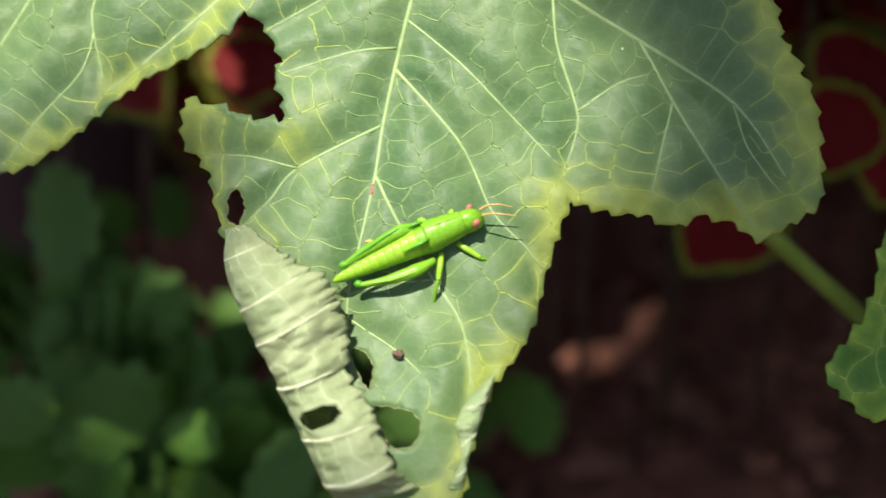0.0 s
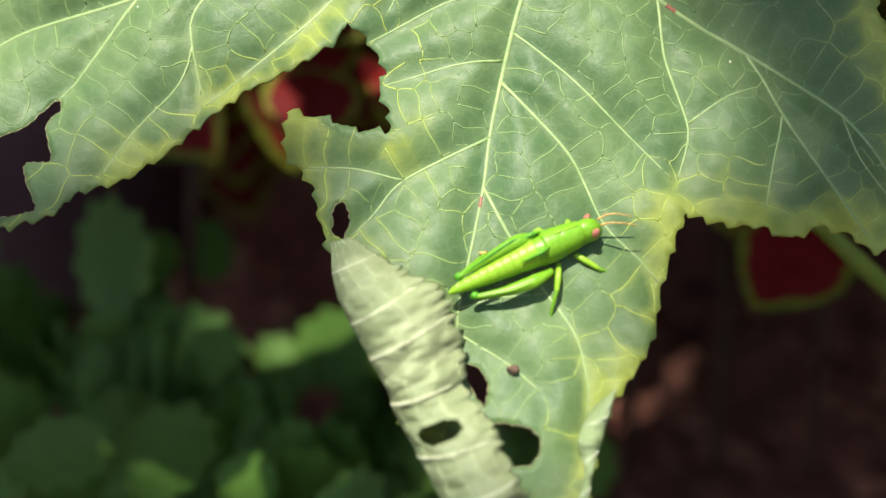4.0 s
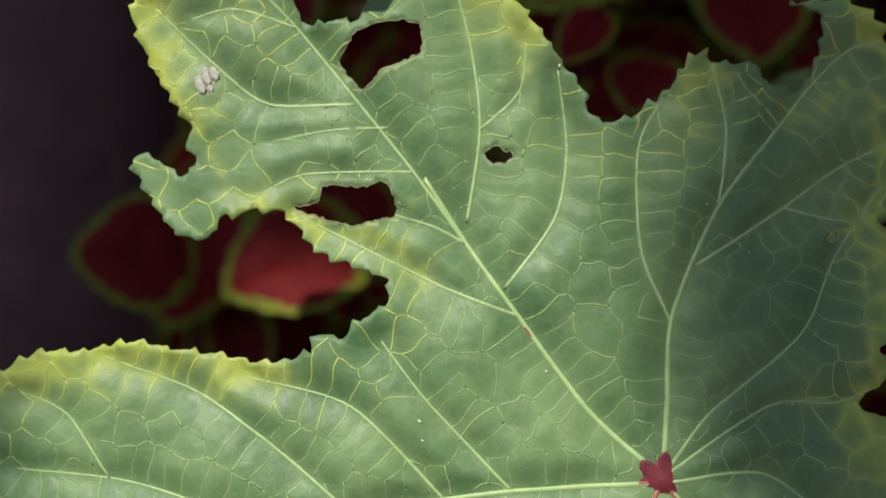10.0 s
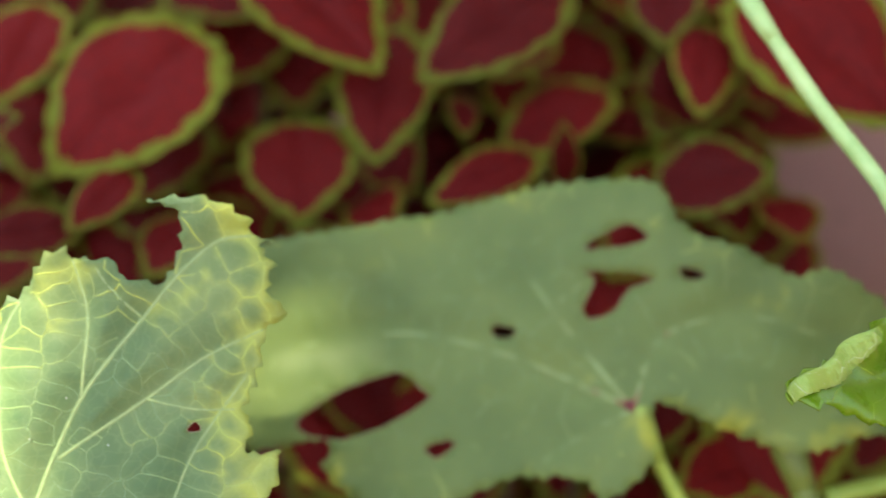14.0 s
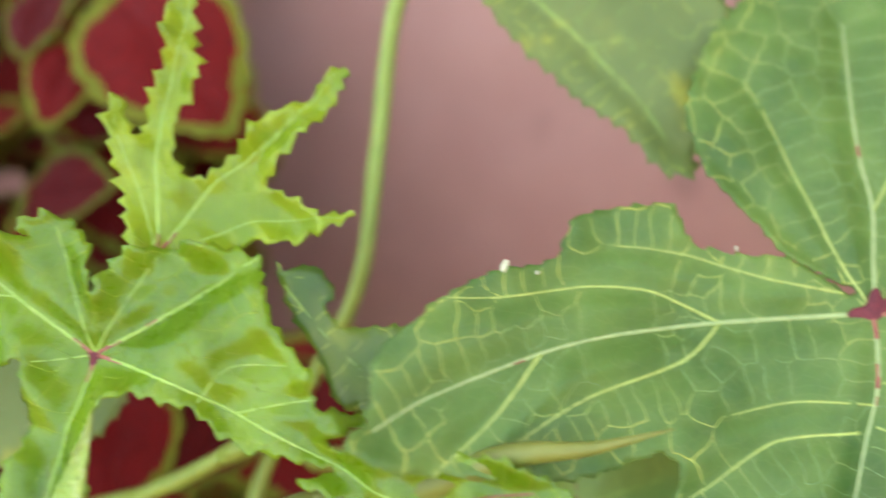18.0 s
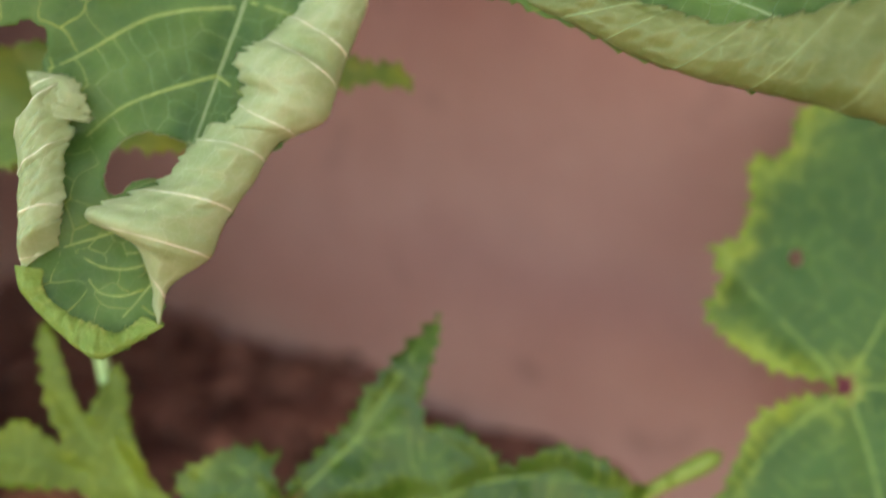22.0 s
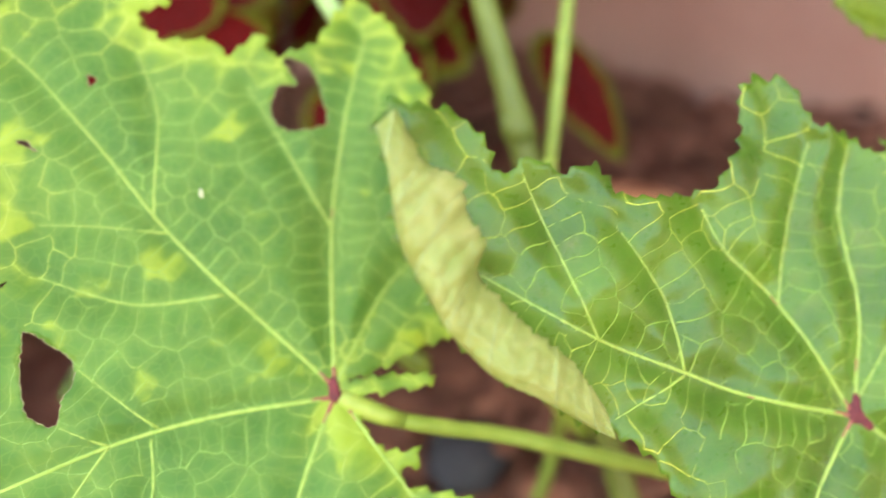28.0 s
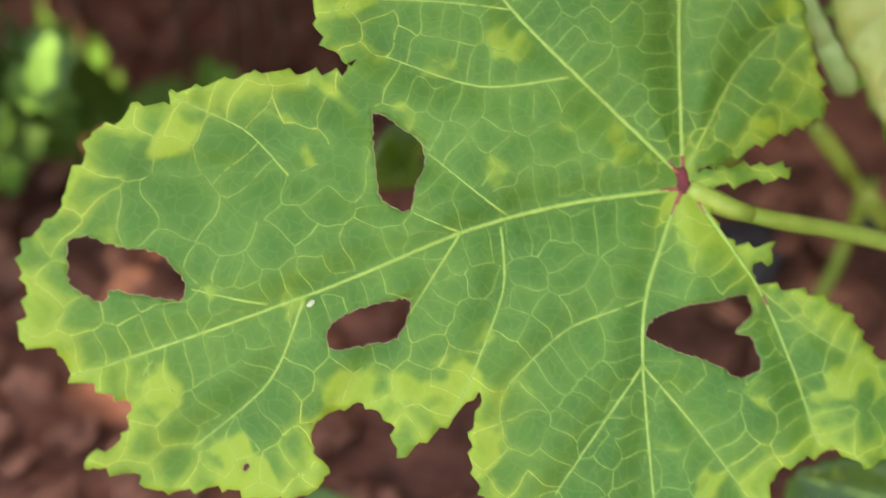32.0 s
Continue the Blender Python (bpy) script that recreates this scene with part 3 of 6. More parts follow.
    # ribs and veins lie along the blade as raised cords
    for width, line in kept:
        r0 = {3: 0.052, 2: 0.033, 1: 0.025}[width] * cord
        t = np.linspace(0, 1, len(line))
        rad = r0 * (1 - 0.6 * t) / 100
        v, f = tube(shape.at(line, 0.004), rad, 8, 0.45)
        vein = mesh_object("midrib" if width == 3 else "vein", v, f, [rib if width == 3 else side_rib or rib, RIB_RED], thing)
        if flush and width == 3:
            marks = rng.rand(len(line)) < (red if red and (line[-1][0] > hub[0] + 1.0 or line[-1][1] < hub[1] - 4.0) else 0.03 if rib is RIB else 0.01)
            marks[:3] = True
            slot = [int(marks[min(i // 6, len(line) - 1)]) for i in range(len(vein.data.polygons))]
            vein.data.polygons.foreach_set("material_index", slot)
    flat_uv = np.concatenate(net.paths)
    spots = shape.at(flat_uv, 0.003)
    edge = np.clip(distance(flat_uv, outline[::2], True) / 1.5, 0, 1)
    fine_v, fine_f, tone, at = [], [], [], 0
    for line in net.paths:
        n = len(line)
        r = rng.uniform(0.008, 0.018)
        v, f = tube(spots[at:at + n], np.linspace(r, r * 0.75, n) * cord / 100, 4, 0.35)
        base = 4 * at
        fine_v.append(v)
        fine_f += [tuple(base + x for x in g) for g in f]
        tone.append(np.repeat(edge[at:at + n], 4))
        at += n
    lace = tagged(mesh_object("fine_vein", np.concatenate(fine_v), fine_f, web, thing), kind="stuff")
    point_value(lace.data, "margin", np.concatenate(tone))
    if heart:
        bm = bmesh.new()
        bmesh.ops.create_icosphere(bm, subdivisions=4, radius=1.0)
        dirs = [l[min(5, len(l) - 1)] - hub for w, l in shape.ribs if w == 3 and np.hypot(*(l[0] - hub)) < 0.8]
        base = shape.at([hub])[0]
        for v in bm.verts:
            d = np.array([v.co.x, v.co.z])
            arm = 0.0
            for q in dirs:
                q = q / (np.linalg.norm(q) + 1e-9)
                arm = max(arm, max(0.0, float(d @ q)) ** 12)
            r = (0.19 + 0.24 * arm) * heart
            v.co = Vector((base[0] + v.co.x * r / 100, base[1] + v.co.y * 0.05 * heart / 100, base[2] + v.co.z * r / 100))
        me = bpy.data.meshes.new("heart")
        bm.to_mesh(me)
        bm.free()
        me.materials.append(HEART)
        me.polygons.foreach_set("use_smooth", [True] * len(me.polygons))
        tagged(new("heart", me), "dark red hub where the ribs meet").parent = thing
    return thing, shape


def roll(thing, shape, outer, inner, mat, name="rolled_edge", height=0.62, close=2.6, label="", seed=3, bite=None, ribs=5, wave=0.05, pleat=1.0, rib=None):
    """A leaf margin rolled up over the blade, from the outer bend to the ragged inner rim."""
    rng = np.random.RandomState(seed)
    n, m = 150, 26

    def even(line):
        line = spline(np.array(line) / 10, 0.1)
        run = np.r_[0, np.cumsum(np.linalg.norm(np.diff(line, axis=0), axis=1))]
        s = np.linspace(0, run[-1], n)
        return np.stack([np.interp(s, run, line[:, 0]), np.interp(s, run, line[:, 1])], 1)

    o, i = even(outer), even(inner)
    po, pi = shape.at(o), shape.at(i)
    gap = np.linalg.norm(po - pi, axis=1)
    ends = np.clip(np.sin(np.linspace(0, math.pi, n)) * 4, 0.25, 1)
    ripple = np.array([noise.noise(Vector((k * 0.2, seed, 0))) for k in range(n)])
    # the sheet laid flat: centimetres along the bend and across it
    along_cm = np.linalg.norm(np.diff(po, axis=0), axis=1).sum() * 100 / (n - 1)
    across_cm = max(0.3, float(gap.mean()) * 100 * (1.0 + height)) / m
    mains, slant = [], rng.uniform(-0.35, 0.35)
    for r in range(ribs):
        k, dk, sway = (r + 0.55) * n / ribs + rng.uniform(-4, 4), slant + rng.uniform(-0.1, 0.1), rng.uniform(-0.025, 0.025)
        line = []
        for j in range(m + 1):
            if 0 <= k < n:
                line.append((k, j))
            k, dk = k + dk, dk + sway
        if len(line) > 6:
            mains.append(np.array(line, float))
    scale = np.array((along_cm, across_cm))
    net = VeinNet([l * scale for l in mains], np.zeros(2), np.array((n, m)) * scale, rng, 0.46, 0.30, 0.27)
    net.keep(lambda p: (p[:, 0] > 0) & (p[:, 0] < (n - 1) * along_cm) & (p[:, 1] > 0) & (p[:, 1] < m * across_cm))
    grid = np.array([(k, j) for k in range(n) for j in range(m + 1)], float) * scale
    proud = np.exp(-((reach_of(net.tree, grid) / 0.07) ** 2))
    verts, faces = [], []
    for k in range(n):
        for j in range(m + 1):
            a = close * j / m
            f = (1 - math.cos(a)) / (1 - math.cos(close))
            rise = height * gap[k] * ends[k] * (math.sin(a) + 0.12)
            crease = wave * gap[k] * ripple[k] * math.sin(a) + 0.05 * gap[k] * noise.noise(Vector((k * 0.13, j * 0.22, seed))) + 0.035 * gap[k] * noise.noise(Vector((k * 0.33, j * 0.4, seed + 5.0)))
            crease -= pleat * 0.03 * gap[k] * abs(math.sin(k * 0.25 + j * 0.08 + 1.5 * ripple[k] + seed))
            crease += 0.0002 * proud[k * (m + 1) + j] + 0.0011 * (0.4 - abs(noise.noise(Vector((k * along_cm * 2.2, j * across_cm * 0.9, seed + 2.0)))))
            jag = (0.045 + 0.06 * pleat) * (((k * 0.126 + ripple[k]) % 1.0) - 0.4 + 0.3 * rng.rand()) * max(0.0, j / m - 0.75) * 4
            p = po[k] * (1 - f) + pi[k] * f + (pi[k] - po[k]) * jag
            verts.append((p[0], p[1] - rise - crease - 0.0004, p[2]))
    for k in range(n - 1):
        for j in range(m):
            if bite and ((k - bite[0]) / bite[2]) ** 2 + ((j - bite[1]) / bite[3]) ** 2 < 1:
                continue
            a = k * (m + 1) + j
            faces.append((a, a + 1, a + m + 2, a + m + 1))
    ob = mesh_object(name, verts, faces, [mat, OKRA_DEEP], thing)
    if label:
        tagged(ob, label)
    point_value(ob.data, "margin", [min(1.0, (m - v % (m + 1)) / m * 1.4) for v in range(len(verts))])
    point_value(ob.data, "net", np.clip(reach_of(net.tree, grid) / 0.3, 0, 1))
    point_value(ob.data, "cell", net.luck(grid))
    sol = ob.modifiers.new("thickness", "SOLIDIFY")
    sol.thickness, sol.offset, sol.material_offset = 0.0003, 0.0, 0
    def spot(k, j, out=0.00012):
        """A point of the rolled sheet between its grid lines."""
        k, j = min(max(k, 0.0), n - 1.001), min(max(j, 0.0), m - 0.001)
        k0, j0 = int(k), int(j)
        a, c = k - k0, j - j0
        g = [np.array(verts[(k0 + x) * (m + 1) + j0 + y]) for x, y in ((0, 0), (1, 0), (0, 1), (1, 1))]
        p = g[0] * (1 - a) * (1 - c) + g[1] * a * (1 - c) + g[2] * (1 - a) * c + g[3] * a * c
        return p - np.array((0, out, 0))

    def clear(k, j):
        return not bite or ((k - bite[0]) / (bite[2] + 1)) ** 2 + ((j - bite[1]) / (bite[3] + 1)) ** 2 > 1

    for line in mains:
        line = np.array([q for q in line if clear(*q)])
        if len(line) > 3:
            v, f = tube([spot(*q) for q in line], np.linspace(1.0, 0.4, len(line)) * rng.uniform(0.020, 0.032) / 100, 6)
            mesh_object("vein", v, f, rib or RIB_PALE, ob)
    fine_v, fine_f, at = [], [], 0
    for line in net.paths:
        line = [q for q in line / scale if clear(*q)]
        if len(line) > 2:
            v, f = tube([spot(*q, 0.00017) for q in line], rng.uniform(0.004, 0.008) / 100, 4)
            fine_v.append(v)
            fine_f += [tuple(at + x for x in g) for g in f]
            at += len(v)
    if fine_v:
        tagged(mesh_object("fine_vein", np.concatenate(fine_v), fine_f, rib or UNDER_NET, ob), kind="stuff")
    return ob


def stalk(name, points, radius, mat, label, category="stalk", taper=0.15, group="", knots=(), point=0.0):
    base = Vector(points[-1])
    path = spline(np.array(points, float) - np.array(base), 0.4) / 100
    n = len(path)
    rad = radius * (1 - taper * np.linspace(1, 0, n)) * np.clip((1 - np.linspace(0, 1, n)) / max(point, 1e-6), 0.04, 1) / 100
    for at, size in knots:
        rad = rad * (1 + size * np.exp(-((np.linspace(0, 1, n) - at) / 0.03) ** 2))
    rad = rad * (1 + 0.03 * np.sin(np.arange(n) * 1.3))
    v, f = tube(path, rad, 12)
    ob = mesh_object(name, v, f, mat)
    ob.matrix_world = BED @ Matrix.Translation(base / 100)
    if not point:
        for s in (0, n - 5):
            piece = path[s:s + 5]
            v, f = tube(piece, rad[s:s + 5] * np.array((1.05, 1.22, 1.3, 1.2, 1.05)), 12)
            mesh_object("swelling", v, f, mat, ob)
    for at, size in knots:
        k = int(at * n)
        v, f = tube(path[k - 1:k + 2], rad[k] * np.array((1.02, 1.12, 1.02)), 14)
        tagged(mesh_object("leaf_scar", v, f, mat, ob), "ring scar of a leaf joint")
    return tagged(ob, label, category, group)


# ---------------------------------------------------------------- ground, wall
def smooth(a, b, x):
    s = min(1.0, max(0.0, (x - a) / (b - a)))
    return s * s * (3 - 2 * s)


def soil_height(x, y):
    """The bed is banked up towards the wall foot."""
    near = max(0.0, 1 - max(abs(x - 0.2), abs(y - 0.3)))
    z = 0.010 * noise.noise(Vector((x * 14, y * 14, 0))) + 0.005 * noise.noise(Vector((x * 45, y * 45, 3)))
    return z * min(1.0, near * 3) - 0.07 + 0.07 * smooth(0.14, 0.30, y) * smooth(0.02, 0.2, x)


def ground():
    rng = np.random.RandomState(4)
    near = np.linspace(-0.5, 0.9, 141)
    far = np.array([-40, -12, -4, -1.5, -0.8])
    xs = np.r_[far, near, -far[::-1] + 0.4]
    ys = np.r_[far, np.linspace(-0.3, 0.9, 121), -far[::-1] + 0.4]
    verts = []
    for y in ys:
        for x in xs:
            verts.append((x, y, soil_height(x, y)))
    w = len(xs)
    faces = [(r * w + c, r * w + c + 1, (r + 1) * w + c + 1, (r + 1) * w + c) for r in range(len(ys) - 1) for c in range(w - 1)]
    return tagged(mesh_object("ground", verts, faces, SOIL), "dark reddish-brown crumbly garden soil with bark", "soil", kind="structure")


def slab(name, corners, low, high, mat):
    """A prism over a plan of corners."""
    n = len(corners)
    verts = [(x, y, low) for x, y in corners] + [(x, y, high) for x, y in corners]
    faces = [tuple(range(n))[::-1], tuple(range(n, 2 * n))] + [(i, (i + 1) % n, (i + 1) % n + n, i + n) for i in range(n)]
    return mesh_object(name, verts, faces, mat, smooth=False)


GROUND = ground()
WALL_A, WALL_B = Vector((-0.55, 0.99)), Vector((0.90, -0.07))
along = (WALL_B - WALL_A).normalized()
back = Vector((-along.y, along.x)) * 0.15
tagged(slab("wall_back", [tuple(WALL_A), tuple(WALL_B), tuple(WALL_B + back), tuple(WALL_A + back)], -0.12, 1.1, PLASTER),
       "dusty pink painted plaster wall, faintly stained", "wall", kind="structure")



# ---------------------------------------------------------------- leaves
# the large lobed leaf that the grasshopper sits on
THING_A, SHAPE_A = okra_leaf(
    "okra_leaf", (-0.75, 19.37, 4.49), (0.03, 0.13, 0.0048, 0.003, -0.0109),
    margins=[
        [(20, -54), (18, -59), (16, -66), (14, -74), (11, -80), (7, -85), (5, -90), (3, -98), (2, -103), (-3, -105), (-13, -106), (-18, -106), (-21, -100), (-26, -92), (-29, -87), (-30, -84), (-33, -79), (-38, -71), (-40, -68), (-40, -64), (-42, -60), (-45, -51), (-48, -47), (-50, -45), (-50, -37)],
        [(-50, -37), (-44, -38), (-37, -40), (-32, -40), (-32, -37), (-34, -33), (-33, -29), (-36, -24), (-39, -21), (-40, -22), (-47, -28), (-53, -31), (-60, -35), (-67, -41), (-73, -46), (-80, -50), (-86, -52), (-91, -56), (-97, -58), (-106, -60), (-115, -62), (-126, -59), (-137, -51), (-144, -42), (-144, -32), (-139, -20), (-134, -6), (-127, 10), (-125, 15), (-119, 18)],
        [(-119, 18), (-113, 21), (-106, 21), (-97, 23), (-90, 22), (-80, 21), (-75, 20), (-70, 20), (-64, 22), (-63, 25), (-58, 25), (-55, 28), (-51, 30), (-50, 35), (-58, 38), (-64, 41), (-70, 47)],
        [(-70, 47), (-80, 46), (-83, 42), (-89, 43), (-94, 49), (-98, 56), (-94, 57), (-90, 54), (-87, 54), (-86, 57), (-88, 59), (-87, 62), (-91, 68), (-95, 74), (-97, 79), (-98, 84), (-97, 88), (-98, 91), (-95, 93), (-96, 96), (-93, 102), (-86, 103), (-81, 102), (-79, 99), (-77, 90), (-74, 88), (-69, 89), (-68, 84), (-65, 81), (-62, 82), (-58, 82), (-56, 83), (-55, 88), (-53, 94), (-48, 96), (-42, 96)],
        [(-42, 96), (-37, 95), (-33, 92), (-29, 88), (-26, 84), (-22, 79), (-18, 74), (-15, 70), (-14, 66), (-10, 65), (-5, 67), (-1, 70), (2, 74), (4, 77), (7, 78), (9, 76), (16, 76), (17, 73), (22, 72), (25, 72), (27, 76), (28, 79), (28, 84), (26, 86), (22, 87), (27, 88), (31, 88), (35, 87), (40, 84), (41, 81)],
        [(45, 80), (42, 79), (45, 75), (44, 72), (45, 69), (48, 66), (44, 63), (43, 57), (41, 51), (40, 48), (42, 45), (41, 40), (47, 40), (46, 33), (43, 31), (44, 28), (40, 25), (38, 25), (43, 21), (36, 16), (36, 14), (45, 10), (41, 7), (45, 7), (50, 5)],
        [(56, -18), (57, -24), (60, -29), (63, -36), (64, -42), (64, -49), (63, -54), (58, -57), (53, -60), (47, -57), (42, -56), (38, -58), (33, -56), (27, -56), (20, -54)],
    ],
    holes=[
        [(-41, -54), (-40, -53), (-39, -53), (-38, -56), (-39, -59), (-40, -59), (-41, -58)],
        [(-18, -80), (-16, -80), (-14, -82), (-14, -86), (-15, -86), (-17, -83)],
        [(-14, -89), (-8, -89), (-6, -90), (-5, -92), (-7, -95), (-10, -95), (-12, -92)],
        [(-93, -35), (-92, -37), (-94, -40), (-92, -46), (-97, -47), (-96, -51), (-94, -55), (-102, -57), (-115, -58), (-125, -51), (-121, -44), (-108, -44), (-98, -40)],
        [(-57, 80), (-52, 82), (-47, 82), (-45, 81), (-45, 77), (-46, 76), (-52, 73), (-54, 71), (-56, 70), (-59, 73), (-60, 75), (-58, 78)],
        [(-63, 49), (-62, 52), (-55, 52), (-51, 53), (-49, 49), (-49, 47), (-52, 46), (-57, 45), (-62, 46), (-68, 48)],
        [(-33, 59), (-31, 60), (-29, 59), (-28, 59), (-28, 58), (-29, 57), (-32, 57)],
        [(30, 45), (31, 46), (32, 45), (32, 44), (30, 44)],
    ],
    veins=[
        (3, [(0, 0), (-26, -2), (-39, -4), (-55, -7), (-68, -10), (-80, -16), (-100, -22), (-110, -27), (-132, -35)]),
        (3, [(0, 1), (-13, 12), (-27, 30), (-36, 42), (-44, 54), (-36, 42), (-46, 55), (-56, 67), (-68, 81), (-75, 88), (-83, 98)]),
        (3, [(0, 1), (1, 14), (2, 30), (10, 50), (21, 65), (28, 74), (35, 80), (44, 81)]),
        (3, [(0, 0), (-8, -14), (-12, -30), (-14, -41), (-15, -50), (-17, -61), (-19, -71), (-19, -76)]),
        (3, [(0, 0), (16, -15), (32, -25), (49, -36), (58, -49)]),
        (2, [(0, 1), (8, 12), (22, 24), (27, 30), (32, 42), (48, 65)]),
        (2, [(0, 1), (19, 14), (32, 15), (43, 20)]),
        (2, [(0, 0), (18, 2), (31, -6), (44, -5)]),
        (2, [(16, -15), (17, -26), (21, -39), (19, -48)]),
        (1, [(38, -36), (36, -44), (34, -53)]),
        (1, [(49, -36), (51, -44), (57, -52)]),
        (1, [(21, -38), (28, -33), (34, -31)]),
        (2, [(32, -25), (38, -36), (46, -49), (52, -58)]),
        (2, [(-14, -41), (-29, -49), (-34, -55), (-38, -59)]),
        (1, [(-29, -49), (-38, -47), (-47, -47)]),
        (2, [(-12, -31), (0, -44), (6, -56), (12, -62), (16, -67)]),
        (1, [(-10, -22), (0, -30), (10, -40), (18, -48)]),
        (2, [(-15, -50), (-10, -59), (-4, -68), (1, -75), (3, -84), (2, -92)]),
        (1, [(-19, -75), (-10, -80), (-5, -84)]),
        (1, [(-19, -71), (-13, -69), (-4, -68)]),
        (2, [(-68, -11), (-85, -5), (-100, -2), (-118, -1)]),
        (2, [(-55, -7), (-72, 6), (-85, 14), (-102, 20)]),
        (2, [(-39, -4), (-56, 12), (-76, 17)]),
        (2, [(-27, -2), (-42, 13), (-51, 24)]),
        (1, [(-100, -2), (-108, 9), (-117, 13)]),
        (2, [(-79, -16), (-90, -32), (-93, -35)]),
        (2, [(-61, -9), (-68, -19), (-68, -25), (-66, -34)]),
        (1, [(-68, -25), (-70, -32), (-78, -41), (-83, -49)]),
        (2, [(-40, -5), (-43, -16), (-58, -30), (-65, -36)]),
        (1, [(-28, -3), (-30, -12), (-33, -19)]),
        (2, [(-8, -15), (-21, -16), (-36, -24)]),
        (1, [(-12, -27), (-20, -28), (-33, -32)]),
        (2, [(-36, 42), (-42, 45), (-49, 47)]),
        (2, [(-36, 46), (-34, 63), (-36, 78), (-40, 92)]),
        (2, [(-29, 34), (-20, 47), (-18, 60), (-20, 74)]),
        (1, [(-34, 63), (-27, 70), (-26, 79)]),
        (2, [(-26, 29), (-40, 34), (-55, 41), (-68, 47)]),
        (2, [(-57, 67), (-73, 67), (-83, 74), (-94, 84)]),
        (1, [(-46, 55), (-66, 54), (-74, 50)]),
        (1, [(-51, 63), (-62, 62), (-72, 60)]),
        (1, [(-68, 81), (-80, 84), (-90, 81)]),
        (2, [(2, 28), (-4, 41), (-5, 60), (-1, 69)]),
        (2, [(10, 50), (11, 65), (8, 76)]),
        (2, [(6, 39), (22, 50), (33, 58), (48, 65)]),
        (1, [(21, 65), (14, 72), (12, 76)]),
        (1, [(22, 50), (31, 48), (40, 48)]),
    ],
    blade_mat=OKRA, label="large lobed okra leaf, chewed full of holes, yellowing at the margin", seed=1, relief=0.09, teeth=0.15, heart=1.3, grid=0.12, frill=0.08, fold=1.6,
    bites=((-3.3, -2.9, 1.3), (-9.2, 5.0, 1.1), (-6.0, 8.5, 1.6), (2.3, 8.0, 1.2), (-5.6, 2.9, 1.5), (-9.4, -4.6, 1.2), (-1.2, 6.8, 1.4)))
roll(THING_A, SHAPE_A,
     [(-41, -60), (-40, -66), (-38, -71), (-33, -79), (-30, -84), (-29, -87), (-26, -92), (-21, -100), (-18, -104)],
     [(-38, -59), (-27, -65), (-22, -67), (-20, -71), (-18, -79), (-18, -83), (-14, -87), (-10, -95), (-6, -101)],
     UNDER_SUNLIT, label="pale rolled-up leaf edge", seed=3, bite=(103, 13, 5, 6), ribs=6, pleat=0.9)
roll(THING_A, SHAPE_A,
     [(7, -83), (5, -90), (3, -96), (2, -101)],
     [(5, -85), (3, -87), (1, -91), (2, -96), (0, -101)],
     UNDER, label="pale curled leaf edge", seed=4, ribs=3)
roll(THING_A, SHAPE_A,
     [(-59, 90), (-60, 94), (-59, 97), (-55, 99), (-52, 99), (-47, 99), (-42, 96)],
     [(-55, 89), (-55, 92), (-53, 93), (-51, 95), (-48, 95), (-45, 95), (-42, 96)],
     UNDER, label="pale curled leaf tip", seed=5, ribs=2, height=1.3)

# the leaf deeper in the bed, before the coleus
THING_B, SHAPE_B = okra_leaf(
    "okra_leaf", (11.44, 23.68, 9.12), (-0.1, 0.05, 0.0, 0.0, 0.0),
    margins=[
        [(-88, 36), (-64, 41), (-45, 44), (-25, 49), (-12, 51), (3, 51), (7, 48), (10, 42), (15, 38), (25, 35), (35, 29), (44, 30), (56, 21), (64, 11), (63, 2), (55, -6), (48, -7), (39, -10), (31, -10), (20, -6), (11, -2)],
        [(3, 0), (3, -11), (-2, -18), (-9, -21), (-12, -17), (-20, -16), (-30, -17), (-42, -22), (-55, -25), (-66, -20), (-71, -14), (-69, -10), (-72, -8), (-81, -10), (-89, -10), (-93, 3), (-92, 21)],
    ],
    holes=[
        [(-11, 36), (-2, 41), (3, 38), (-1, 36), (-10, 35)],
        [(-11, 30), (-2, 30), (4, 28), (-1, 26), (-5, 21), (-10, 19), (-12, 22), (-9, 28)],
        [(10, 31), (16, 29), (11, 28)],
        [(-32, 18), (-27, 17), (-28, 15), (-32, 15)],
        [(-77, -4), (-67, 3), (-54, 7), (-48, 3), (-47, 1), (-57, -5), (-67, -8), (-75, -7)],
        [(-48, -10), (-43, -8), (-41, -9), (-45, -12)],
    ],
    veins=[
        (3, [(-1, -1), (-19, 22), (-30, 39)]),
        (3, [(-1, -1), (-26, 10), (-51, 16), (-78, 13)]),
        (3, [(-1, -1), (6, 15), (24, 20), (44, 14)]),
        (2, [(-1, -1), (-14, -8), (-26, -16)]),
        (2, [(-1, -1), (17, -5), (29, -8)]),
        (2, [(-19, 22), (-6, 32), (1, 48)]),
    ],
    blade_mat=OKRA_FAR, label="dull green okra leaf with chewed slots, hanging before the coleus", seed=2, teeth=0.16, grid=0.3, rungs=0.7, heart=0.6, cord=0.7)

